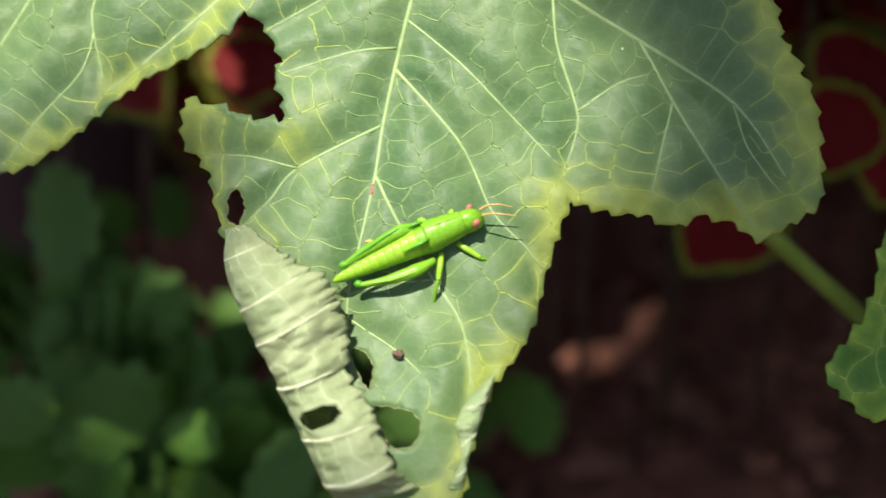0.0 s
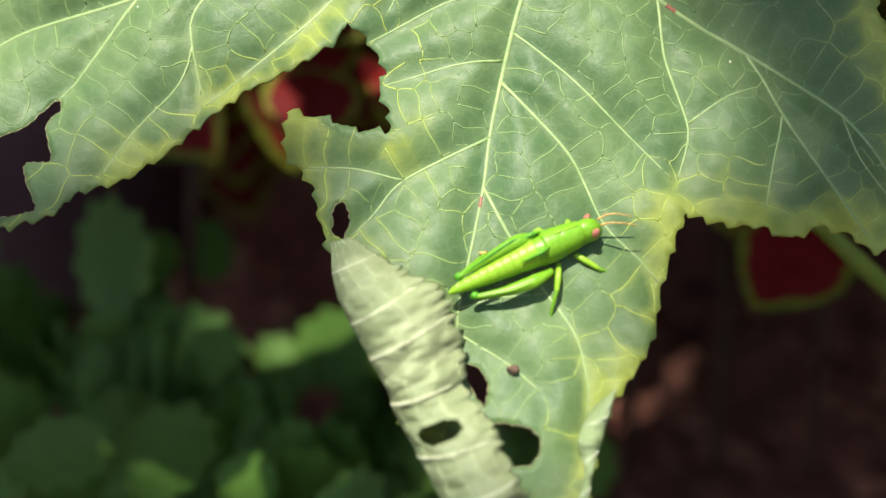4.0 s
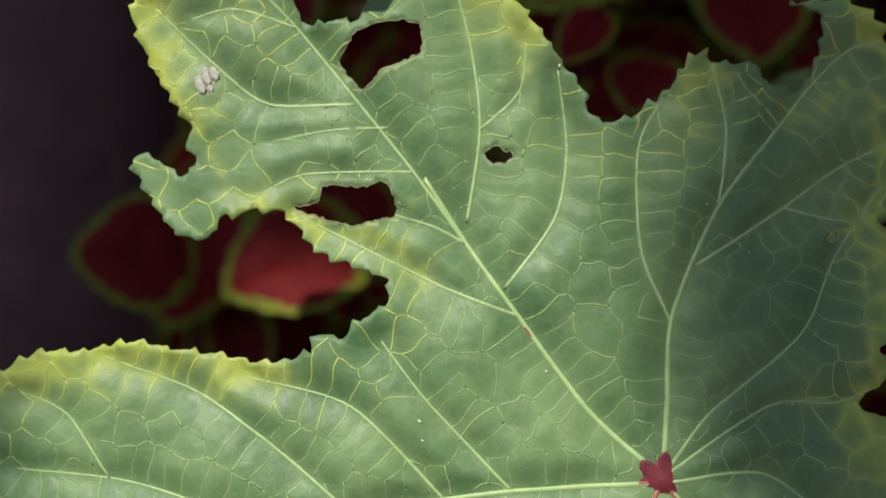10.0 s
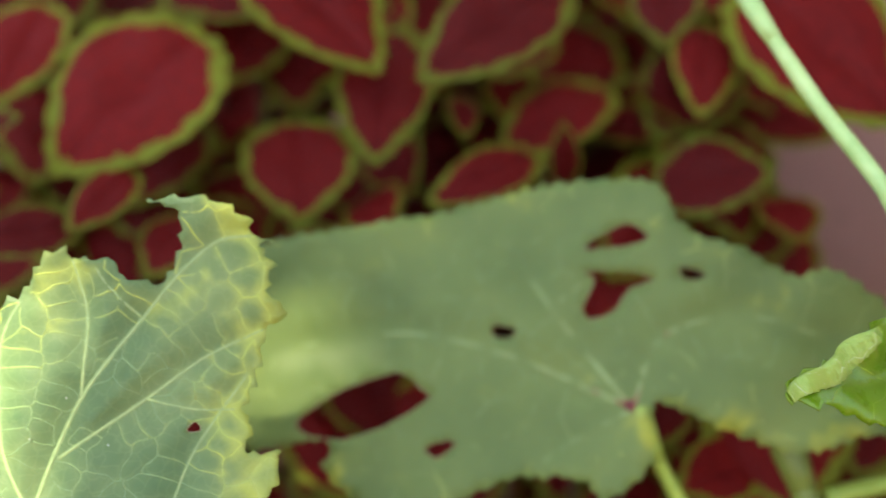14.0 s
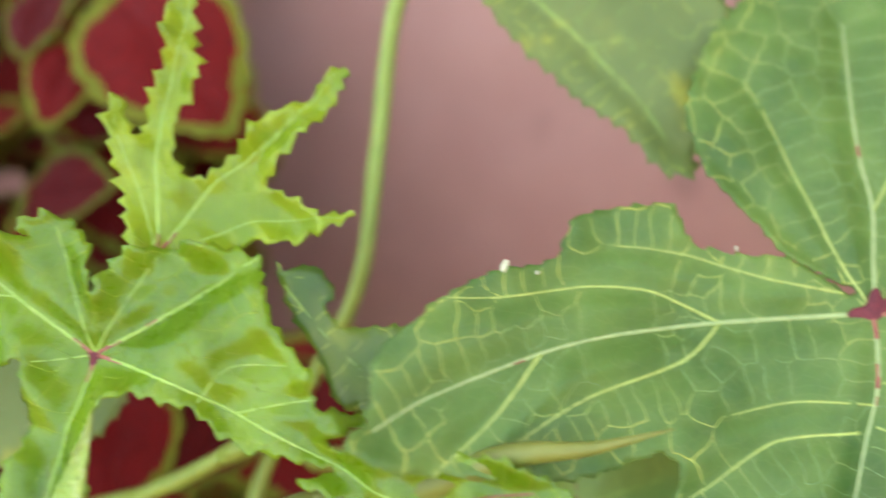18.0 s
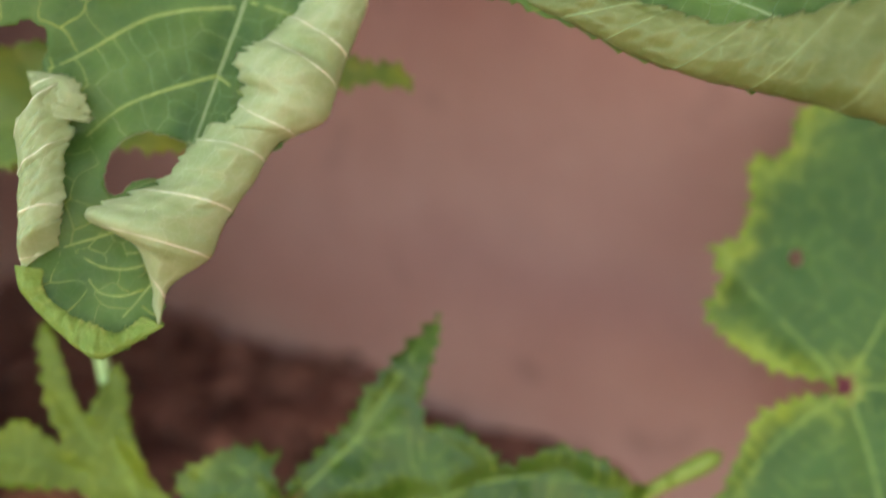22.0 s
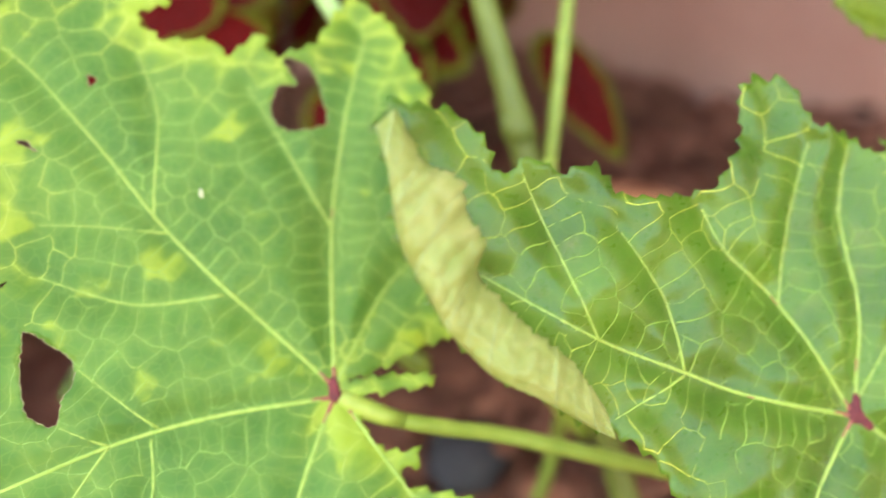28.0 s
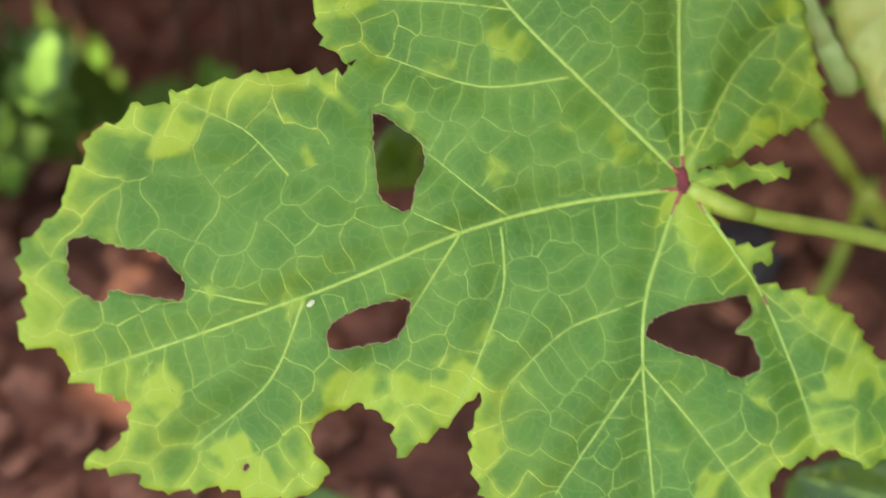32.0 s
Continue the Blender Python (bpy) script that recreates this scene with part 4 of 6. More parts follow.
# the glossy crumpled young leaf
THING_C, SHAPE_C = okra_leaf(
    "okra_leaf", (18.36, 19.06, 10.4), (0.0, 0.2, -0.006, 0.0, 0.0),
    margins=[
        [(1, 11), (-1, 19), (-4, 24), (-8, 26), (-12, 25), (-14, 23), (-12, 22), (-15, 22), (-19, 23), (-22, 25), (-26, 30), (-28, 31), (-27, 26), (-27, 21), (-26, 16), (-27, 12), (-30, 8), (-34, 6), (-38, 4), (-44, -1), (-50, -4), (-54, -7), (-53, -9), (-46, -10), (-39, -13), (-32, -14), (-26, -12), (-26, -7), (-25, -4), (-19, -3), (-12, -1)],
        [(-11, -6), (-10, -11), (-11, -16), (-13, -20), (-13, -28), (-12, -34), (-8, -39), (-3, -38), (2, -33), (3, -20), (2, -15), (3, -9), (8, -7), (14, -9), (19, -10), (23, -14), (28, -17), (35, -19), (43, -21)],
        [(37, -23), (53, -27), (65, -27), (78, -28), (87, -31), (84, -26), (78, -22), (70, -19), (55, -18), (42, -17), (49, -12), (40, -10), (40, -5), (36, 0), (33, 5), (31, 11), (30, 16), (27, 18), (18, 20), (14, 19), (7, 19), (4, 17), (2, 14)],
    ],
    holes=[
    ],
    veins=[
        (3, [(0, 0), (-15, 11), (-25, 19)]),
        (2, [(0, 0), (-4, 13), (-8, 24)]),
        (3, [(0, 0), (15, 8), (29, 17)]),
        (2, [(0, 0), (8, 13), (12, 18)]),
        (3, [(0, 0), (14, -5), (26, -11), (43, -20), (55, -26), (78, -25)]),
        (2, [(26, -11), (40, -9), (48, -11)]),
        (3, [(0, 0), (-2, -9), (-5, -20), (-7, -34)]),
        (2, [(0, 0), (-12, -1), (-25, 2), (-36, -5), (-51, -7)]),
        (1, [(19, -10), (25, -3), (35, -3)]),
        (1, [(-15, 11), (-25, 12), (-26, 15)]),
    ],
    blade_mat=OKRA_YOUNG, label="glossy bright green young okra leaf with crumpled lobes", rib=RIB_GREEN, seed=3, relief=0.22, teeth=0.16, heart=0.65, fold=2.2, grid=0.11, frill=0.34, cord=0.75, crumple=0.2, web=NET_YOUNG)
roll(THING_C, SHAPE_C,
     [(-54, -7), (-48, -3), (-42, 2), (-36, 4)],
     [(-53, -9), (-45, -6), (-40, -2), (-35, 3)],
     UNDER_YOUNG, label="pale folded lobe edge", seed=11, ribs=0, height=0.22)
roll(THING_C, SHAPE_C,
     [(3, -10), (3, -20), (2, -29), (0, -36)],
     [(2, -15), (-2, -20), (-4, -25), (-5, -32)],
     UNDER_YOUNG, label="pale folded lobe edge", seed=12, ribs=0, height=0.22)

# the narrow fingered leaf above it
THING_C2, SHAPE_C2 = okra_leaf(
    "okra_leaf", (20.4, 19.9, 12.6), (0.0, 0.05, 0.0, 0.0, 0.0),
    margins=[
        [(-14, -4), (-16, 3), (-18, 10), (-20, 20), (-20, 28), (-18, 27), (-16, 21), (-14, 20), (-13, 26), (-10, 34), (-9, 44), (-7, 48), (-4, 47), (-4, 39), (-3, 31), (-7, 24), (-8, 17), (-6, 12), (-2, 11), (4, 16), (8, 21), (14, 24), (18, 26), (21, 30), (25, 32)],
        [(24, 26), (19, 20), (15, 16), (10, 9), (16, 6), (20, 3), (26, 3), (24, 1), (15, -2), (6, -2), (1, -4), (-8, -6)],
    ],
    holes=[
    ],
    veins=[
        (2, [(-10, -4), (-14, 8), (-18, 19), (-20, 27)]),
        (3, [(-10, -4), (-11, 19), (-6, 41), (-5, 46)]),
        (3, [(-10, -4), (-2, 8), (10, 17), (23, 30)]),
        (2, [(-8, -4), (6, 2), (24, 2)]),
    ],
    blade_mat=OKRA_LIME, label="narrow-fingered light green young okra leaf", rib=RIB_GREEN, seed=4, heart=0, relief=0.14, teeth=0.2, grid=0.11, frill=0.34, cord=0.7, crumple=0.2, web=NET_YOUNG)

# the dark leaf with rolled edges
THING_D, SHAPE_D = okra_leaf(
    "okra_leaf", (32.75, 20.2, 10.8), (-0.02, 0.2, -0.03, 0.0, 0.004),
    margins=[
        [(-4, 4), (-9, 8), (-15, 11), (-24, 12), (-33, 14), (-36, 20), (-38, 22), (-54, 20), (-58, 16), (-61, 11), (-71, 9), (-78, 6), (-83, 3), (-86, 0), (-90, -3), (-93, -7), (-93, -9), (-94, -16), (-97, -20), (-88, -25), (-76, -26), (-66, -28), (-55, -27), (-43, -24), (-40, -28)],
        [(-42, -34), (-42, -38), (-41, -44), (-44, -53), (-44, -62), (-44, -72), (-44, -76), (-39, -82), (-32, -89), (-26, -87), (-21, -84), (-19, -76), (-9, -67), (-2, -56), (6, -49), (10, -43), (13, -33), (17, -32), (21, -25), (23, -17)],
        [(24, -16), (27, -16), (33, -20), (42, -25), (48, -27), (48, -26), (56, -32), (68, -41), (77, -46), (88, -51), (96, -53), (105, -57), (113, -61), (122, -60), (126, -50), (125, -35), (118, -23), (111, -18), (106, -17), (101, -9)],
        [(68, 18), (60, 17), (51, 16), (41, 17), (45, 21), (53, 23), (63, 28), (70, 34), (74, 46), (71, 61), (62, 72), (52, 68), (41, 76), (27, 86), (12, 83), (1, 76), (-11, 72), (-24, 59), (-32, 42), (-31, 34), (-29, 28), (-20, 18), (-15, 11), (-3, 5)],
    ],
    holes=[
        [(-29, -51), (-24, -47), (-18, -48), (-15, -50), (-15, -55), (-18, -56), (-24, -56), (-28, -59), (-30, -57)],
    ],
    veins=[
        (3, [(0, 0), (-29, -1), (-50, -3), (-64, -6), (-84, -13), (-93, -18)]),
        (2, [(-29, -1), (-42, 5), (-55, 6), (-71, 4), (-82, 4)]),
        (2, [(-29, -1), (-37, -8), (-56, -14), (-69, -21)]),
        (2, [(-64, -6), (-73, -17), (-84, -26)]),
        (1, [(-5, 4), (-19, 7), (-35, 12), (-50, 14)]),
        (3, [(0, 0), (-1, -14), (-8, -34), (-14, -50), (-15, -49), (-18, -57), (-20, -65)]),
        (2, [(-5, -22), (-21, -23), (-34, -30), (-42, -34)]),
        (2, [(-9, -36), (-26, -41), (-34, -47)]),
        (1, [(-2, -17), (-16, -16), (-29, -18)]),
        (1, [(0, -13), (12, -15), (18, -17)]),
        (1, [(-2, -21), (7, -25)]),
        (1, [(-9, -36), (0, -44)]),
        (3, [(0, 0), (18, -3), (37, -7), (54, -15), (72, -24), (90, -36), (108, -49)]),
        (2, [(27, -4), (38, 6), (44, 15)]),
        (2, [(37, -7), (52, 3), (67, 7)]),
        (2, [(54, -14), (74, -9), (90, -5)]),
        (2, [(79, -28), (96, -26), (108, -26)]),
        (2, [(28, -5), (29, -15)]),
        (2, [(42, -10), (42, -20), (44, -25)]),
        (2, [(54, -15), (56, -28)]),
        (3, [(0, 0), (14, 8), (27, 17), (40, 26), (61, 44)]),
        (3, [(0, 0), (4, 20), (3, 34), (4, 61)]),
        (2, [(4, 20), (12, 34), (21, 53)]),
        (2, [(0, 0), (-6, 14), (-13, 35), (-19, 48)]),
        (2, [(-1, 1), (-19, 21), (-28, 31)]),
        (1, [(27, 17), (25, 30), (28, 43)]),
        (1, [(20, 13), (28, 10), (41, 16)]),
        (2, [(-20, -69), (-22, -75), (-26, -80), (-28, -82)]),
        (1, [(-22, -72), (-27, -73), (-32, -72), (-36, -69)]),
        (1, [(-24, -77), (-28, -78), (-32, -77), (-34, -74)]),
        (2, [(-23, -64), (-30, -66), (-38, -68)]),
        (1, [(-21, -69), (-25, -70), (-27, -70)]),
    ],
    blade_mat=OKRA_DEEP, label="dark green okra leaf with rolled-up edges and red-flecked ribs", seed=5, relief=0.13, heart=1.15, fold=1.5, web=NET_DEEP, red=0.22, side_rib=RIB_SIDE, grid=0.13)
roll(THING_D, SHAPE_D,
     [(-44, -34), (-41, -44), (-45, -44), (-44, -53), (-44, -62), (-44, -72)],
     [(-42, -34), (-34, -37), (-32, -45), (-37, -37), (-35, -46), (-36, -53), (-36, -60), (-39, -68)],
     UNDER, label="pale rolled-up leaf edge", seed=6, ribs=6)
roll(THING_D, SHAPE_D,
     [(23, -18), (21, -26), (16, -37), (12, -47), (3, -51), (-2, -58), (-8, -66), (-11, -72), (-19, -77), (-21, -84)],
     [(21, -19), (13, -21), (6, -28), (-3, -35), (-2, -41), (-6, -48), (-9, -47), (-18, -57), (-31, -63), (-24, -68), (-22, -76), (-22, -80)],
     UNDER, label="pale rolled-up leaf edge", seed=7, ribs=8)
roll(THING_D, SHAPE_D,
     [(51, -27), (64, -38), (78, -47), (90, -52), (106, -61), (117, -66), (122, -69)],
     [(60, -28), (74, -34), (83, -39), (99, -39), (109, -42), (114, -49), (119, -52), (123, -57)],
     FOLD_OLIVE, label="olive folded leaf edge", seed=8, ribs=7, height=0.45, rib=RIB)
roll(THING_D, SHAPE_D,
     [(-45, -71), (-44, -76), (-39, -83), (-32, -89), (-26, -87), (-20, -84)],
     [(-41, -72), (-40, -77), (-36, -81), (-32, -83), (-28, -85), (-24, -82)],
     LIP, label="yellow-green cupped leaf tip", seed=13, ribs=0, height=0.45, pleat=0.9, rib=RIB_GREEN)

# the lobe that shows behind it
THING_D2, SHAPE_D2 = okra_leaf(
    "okra_leaf", (29.5, 21.8, 16.2), (0.0, 0.1, 0.0, 0.0, 0.0),
    margins=[
        [(-41, 23), (-31, 4), (-25, -2), (-18, -9), (-10, -16), (-4, -23), (0, -25), (4, -24), (4, -20), (8, -8), (13, 7), (7, 25), (-16, 31)],
    ],
    holes=[
    ],
    veins=[
        (3, [(-35, 23), (-17, 5), (-4, -12), (1, -24)]),
        (1, [(-17, 5), (-6, 6)]),
    ],
    blade_mat=OKRA_FAR, teeth=0.22, label="dull green okra leaf lobe with a yellow tip", seed=6, rib=RIB_GREEN, heart=0, grid=0.2, frill=0.15, cord=0.6)

# the pale leaf under it
THING_E, SHAPE_E = okra_leaf(
    "okra_leaf", (28.2, 22.4, 6.9), (0.1, 0.1, 0.0, 0.0, 0.0),
    margins=[
        [(-38, 16), (-50, 12), (-57, 1), (-53, -5), (-46, -7), (-30, -8), (-24, -11), (-22, -12), (-16, -9), (-5, -8), (3, -6), (29, -8), (41, 2), (58, 5), (65, 6), (75, 4), (72, 10), (65, 11), (52, 17), (15, 21)],
    ],
    holes=[
    ],
    veins=[
        (3, [(-9, 2), (-26, 0), (-52, -4)]),
        (3, [(-9, 2), (-10, 12), (-16, 20)]),
        (3, [(-9, 2), (-20, -6), (-22, -11)]),
        (2, [(-9, 2), (6, 6), (18, 9)]),
        (2, [(-9, 2), (-2, -6), (1, -5)]),
        (2, [(39, 8), (64, 9), (75, 5)]),
    ],
    blade_mat=OKRA_DIM, teeth=0.26, label="light green okra leaf hanging low before the wall", seed=7, rib=RIB_GREEN, heart=0.35, grid=0.2, frill=0.15, cord=0.6)

# the low leaf before the wall foot
THING_F, SHAPE_F = okra_leaf(
    "okra_leaf", (32.06, 23.0, -1.97), (0.0, 0.1, 0.0, 0.0, 0.0),
    margins=[
        [(-1, 5), (-1, 12), (-10, 14), (-19, 11), (-24, 7), (-21, -1), (-19, -7), (-16, -20), (-14, -32), (-8, -42), (2, -32), (7, -23), (13, -26), (21, -34), (27, -26), (32, -23), (48, -9), (62, -8), (72, -11), (80, -6), (84, -2), (80, -1), (73, 6), (63, 9), (52, 5), (49, 8), (42, 15), (34, 16), (33, 21), (36, 29), (39, 40), (35, 38), (28, 32), (19, 23), (16, 18), (8, 11), (2, 6), (1, 2)],
    ],
    holes=[
    ],
    veins=[
        (3, [(1, 0), (17, 13), (29, 28), (38, 39)]),
        (3, [(1, 0), (26, -3), (51, 2), (83, -2)]),
        (3, [(0, 0), (-10, 9), (-18, 9)]),
        (3, [(0, 0), (-7, -17), (-11, -32)]),
        (2, [(0, 0), (13, -15), (21, -30)]),
        (1, [(17, 13), (27, 15), (34, 15)]),
    ],
    blade_mat=OKRA_LOW, label="low green okra leaf with pointed lobes near the soil", seed=8, rib=RIB_GREEN, heart=0.5, grid=0.2, frill=0.15, cord=0.6, relief=0.2, teeth=0.26, crumple=0.4)

# the small three-fingered leaf beside it
THING_F2, SHAPE_F2 = okra_leaf(
    "okra_leaf", (28.4, 23.2, -0.2), (0.0, 0.1, 0.0, 0.0, 0.0),
    margins=[
        [(4, 1), (2, 14), (0, 17), (-3, 12), (-7, 6), (-9, 9), (-13, 23), (-16, 28), (-18, 24), (-17, 15), (-15, 7), (-12, 0), (-15, 1), (-22, 6), (-28, 3), (-34, 0), (-28, -8), (-19, -10), (-10, -11), (-6, -15), (3, -20), (9, -25), (15, -19), (8, -11)],
    ],
    holes=[
    ],
    veins=[
        (2, [(4, -14), (-7, 1), (-13, 12), (-16, 27)]),
        (2, [(4, -14), (-2, 1), (0, 15)]),
        (2, [(4, -14), (-12, -6), (-33, -1)]),
    ],
    blade_mat=OKRA_FINGER, label="small three-fingered green okra leaf", seed=9, rib=RIB_GREEN, heart=0, grid=0.2, frill=0.15, cord=0.6, crumple=0.25, teeth=0.16)

# the mottled leaf by the wall
THING_H, SHAPE_H = okra_leaf(
    "okra_leaf", (45.0, 23.4, -1.0), (-0.05, 0.1, 0.0, 0.0, 0.0),
    margins=[
        [(12, 81), (-1, 73), (-5, 64), (-14, 62), (-15, 54), (-19, 44), (-25, 42), (-24, 34), (-29, 27), (-23, 19), (-14, 12), (2, 7), (-8, 6), (-18, 3), (-23, -4), (-30, -18), (-26, -31), (-7, -43), (13, -41), (32, -46), (55, -31), (72, -13), (69, 14), (80, 33), (69, 55), (49, 67), (33, 73)],
    ],
    holes=[
        [(-7, 39), (-5, 40), (-4, 38), (-5, 36), (-7, 37)],
    ],
    veins=[
        (3, [(3, 7), (19, 31), (30, 58), (35, 69)]),
        (3, [(3, 7), (-9, 22), (-23, 39)]),
        (3, [(3, 7), (40, 4), (70, 0)]),
        (3, [(3, 7), (-12, -3), (-24, -14)]),
        (3, [(3, 7), (7, -15), (7, -36)]),
        (2, [(19, 31), (40, 40), (62, 53)]),
    ],
    blade_mat=OKRA_HUNG, label="dark green okra leaf with yellow teeth before the wall", seed=10, rib=RIB_GREEN, heart=0.9, grid=0.2, frill=0.15, cord=0.6, teeth=0.28)

# the bright leaf with a folded side
THING_P, SHAPE_P = okra_leaf(
    "okra_leaf", (24.4, 20.1, -7.2), (0.33, 0.1, -0.02, 0.0, 0.0),
    margins=[
        [(12, 32), (8, 33), (5, 33), (0, 36), (-9, 38), (-13, 45), (-20, 46), (-24, 43), (-24, 34), (-27, 28), (-32, 23), (-40, 22), (-49, 22), (-54, 27), (-60, 25), (-64, 27), (-67, 27), (-70, 24), (-72, 25), (-73, 29), (-75, 31), (-79, 34), (-84, 34), (-89, 34), (-91, 30), (-89, 24), (-87, 12), (-82, 3), (-79, -2), (-72, -9), (-64, -13), (-54, -19), (-50, -20)],
        [(-49, -20), (-42, -26), (-38, -35), (-39, -42), (-41, -49), (-42, -54), (-38, -62), (-21, -74), (-3, -73), (10, -61), (30, -53), (42, -34), (36, -20), (44, -3), (34, 4), (25, 10), (23, 19), (16, 25), (11, 30), (6, 36)],
    ],
    holes=[
    ],
    veins=[
        (3, [(1, -20), (-23, -15), (-37, -10), (-53, -4), (-74, 7)]),
        (2, [(-53, -4), (-60, 10), (-67, 24)]),
        (2, [(-36, -10), (-40, 3), (-49, 15)]),
        (3, [(1, -20), (-15, 2), (-27, 12), (-32, 20)]),
        (2, [(-15, 2), (-13, 20), (-9, 34)]),
        (3, [(1, -20), (2, 0), (-1, 20), (0, 34)]),
        (2, [(-36, -11), (-50, -18)]),
        (3, [(1, -20), (-9, -36), (-12, -57)]),
        (3, [(1, -20), (23, -32), (48, -33)]),
        (2, [(1, -18), (11, -2), (22, 6)]),
        (1, [(-37, -36), (-21, -36)]),
        (1, [(-32, -50), (-20, -50)]),
    ],
    blade_mat=OKRA_GLOSSY, label="bright green okra leaf with one side folded over", seed=11, rib=RIB_GREEN, relief=0.2, teeth=0.2, frill=0.14, heart=1.1, cord=0.9, fold=1.7, grid=0.13)
roll(THING_P, SHAPE_P,
     [(-91, 30), (-89, 24), (-87, 12), (-82, 3), (-79, -2), (-72, -9), (-64, -13), (-54, -19), (-50, -21)],
     [(-88, 33), (-84, 25), (-78, 22), (-77, 17), (-74, 12), (-75, 7), (-70, 2), (-66, -2), (-59, -7), (-52, -16)],
     UNDER_GREEN, label="olive folded leaf edge", seed=9, ribs=7, height=0.4, rib=RIB)
roll(THING_P, SHAPE_P,
     [(-38, -35), (-39, -42), (-41, -49), (-42, -54)],
     [(-37, -38), (-34, -42), (-33, -49), (-30, -56)],
     UNDER, label="pale curled leaf edge", seed=10, ribs=3)

# the mottled leaf low in the bed
THING_Q, SHAPE_Q = okra_leaf(
    "okra_leaf", (14.2, 20.07, -8.9), (0.3, 0.25, 0.0, 0.0, 0.0),
    margins=[
        [(-60, 20), (-64, 23), (-67, 29), (-66, 35), (-69, 40), (-76, 42), (-80, 46), (-83, 49), (-82, 53), (-77, 58), (-73, 65), (-71, 74), (-54, 84), (-48, 87), (-40, 82), (-36, 79), (-42, 76), (-37, 71), (-28, 72), (-24, 69), (-18, 74), (-15, 69), (-7, 72), (-1, 83), (5, 81), (10, 77), (12, 72), (17, 64), (18, 56), (19, 51), (19, 54), (22, 34), (27, 15), (23, 11), (16, 8), (8, 4)],
        [(3, 2), (5, 3), (19, 4), (20, 3), (17, 1), (8, 0), (4, -2), (9, -10), (12, -11), (17, -11), (17, -14), (14, -15), (15, -18), (26, -20), (33, -24), (39, -32), (46, -34), (52, -40), (54, -45), (46, -48), (37, -51), (31, -49), (20, -52), (18, -58), (12, -68), (2, -76), (-14, -75), (-24, -65), (-29, -58)],
        [(-34, -52), (-36, -46), (-36, -42), (-35, -36), (-36, -36), (-40, -41), (-47, -46), (-49, -44), (-50, -41), (-55, -38), (-59, -39), (-62, -40), (-63, -44), (-60, -48), (-61, -51), (-65, -53), (-72, -53), (-77, -51), (-83, -51), (-88, -51), (-91, -48), (-98, -46), (-98, -44), (-93, -42), (-93, -36), (-98, -34), (-103, -32), (-104, -28), (-110, -26), (-110, -22), (-110, -17), (-111, -15), (-111, -10), (-108, -7), (-105, -4), (-105, -1)],
        [(-103, 3), (-102, 5), (-102, 8), (-100, 9), (-96, 11), (-96, 13), (-90, 13), (-90, 15), (-85, 16), (-79, 18), (-74, 19), (-68, 19), (-62, 19), (-60, 21)],
    ],
    holes=[
        [(-56, 12), (-48, 7), (-47, 2), (-48, 0), (-49, -5), (-54, -3), (-55, 3)],
        [(-104, -10), (-101, -9), (-96, -11), (-90, -12), (-86, -17), (-86, -20), (-92, -19), (-97, -18), (-98, -20), (-103, -17)],
        [(-61, -24), (-55, -21), (-49, -20), (-48, -22), (-50, -27), (-56, -28), (-61, -28)],
        [(-5, -25), (0, -22), (6, -21), (12, -20), (14, -22), (14, -24), (11, -27), (14, -28), (16, -33), (12, -35), (6, -32), (-5, -28)],
        [(-74, -47), (-73, -47), (-73, -48), (-73, -48), (-74, -48)],
        [(-13, 68), (-10, 68), (-7, 66), (-5, 61), (-4, 55), (-11, 53), (-15, 56), (-14, 62), (-10, 63)],
        [(-50, 62), (-49, 62), (-48, 61), (-49, 60)],
        [(-61, 48), (-59, 48), (-57, 46), (-59, 47)],
    ],
    veins=[
        (3, [(0, -1), (-21, -4), (-40, -9), (-64, -19), (-95, -30), (-102, -32)]),
        (3, [(0, 1), (-18, 17), (-33, 31), (-49, 50), (-60, 62), (-66, 67)]),
        (3, [(0, 1), (-2, 33), (0, 58), (3, 75), (0, 79)]),
        (2, [(0, 1), (9, 20), (18, 30)]),
        (2, [(0, 1), (12, 6), (23, 11)]),
        (2, [(-2, 33), (-13, 51), (-20, 62)]),
        (2, [(-36, 34), (-37, 55), (-42, 68)]),
        (1, [(-33, 31), (-46, 32), (-56, 32)]),
        (3, [(0, -1), (-3, -10), (-6, -21), (-6, -33), (-3, -56), (-2, -62)]),
        (2, [(-6, -33), (-21, -55)]),
        (2, [(-6, -33), (4, -44), (14, -56)]),
        (3, [(2, -2), (15, -19), (22, -33), (28, -48)]),
        (2, [(-40, -9), (-54, -3), (-70, 1), (-92, 2)]),
        (2, [(-40, -9), (-50, -26), (-59, -39)]),
        (2, [(-32, -6), (-48, 6), (-68, 17)]),
        (2, [(-66, -20), (-71, -34), (-83, -45)]),
        (2, [(-72, -21), (-86, -18)]),
        (2, [(-33, -8), (-32, -19), (-36, -32), (-40, -41)]),
        (2, [(-22, 19), (-38, 17), (-55, 22)]),
        (1, [(-90, -30), (-94, -38)]),
        (1, [(-6, -21), (-20, -26), (-30, -35)]),
        (1, [(-70, 1), (-78, 9), (-89, 14)]),
        (1, [(15, -19), (27, -28), (37, -33)]),
    ],
    blade_mat=OKRA_SICK, label="yellow-mottled lobed okra leaf eaten into holes", seed=12, rib=RIB_GREEN, relief=0.1, teeth=0.15, heart=0.95, frill=0.08, cord=0.9, fold=1.6, web=NET_SICK, grid=0.12)

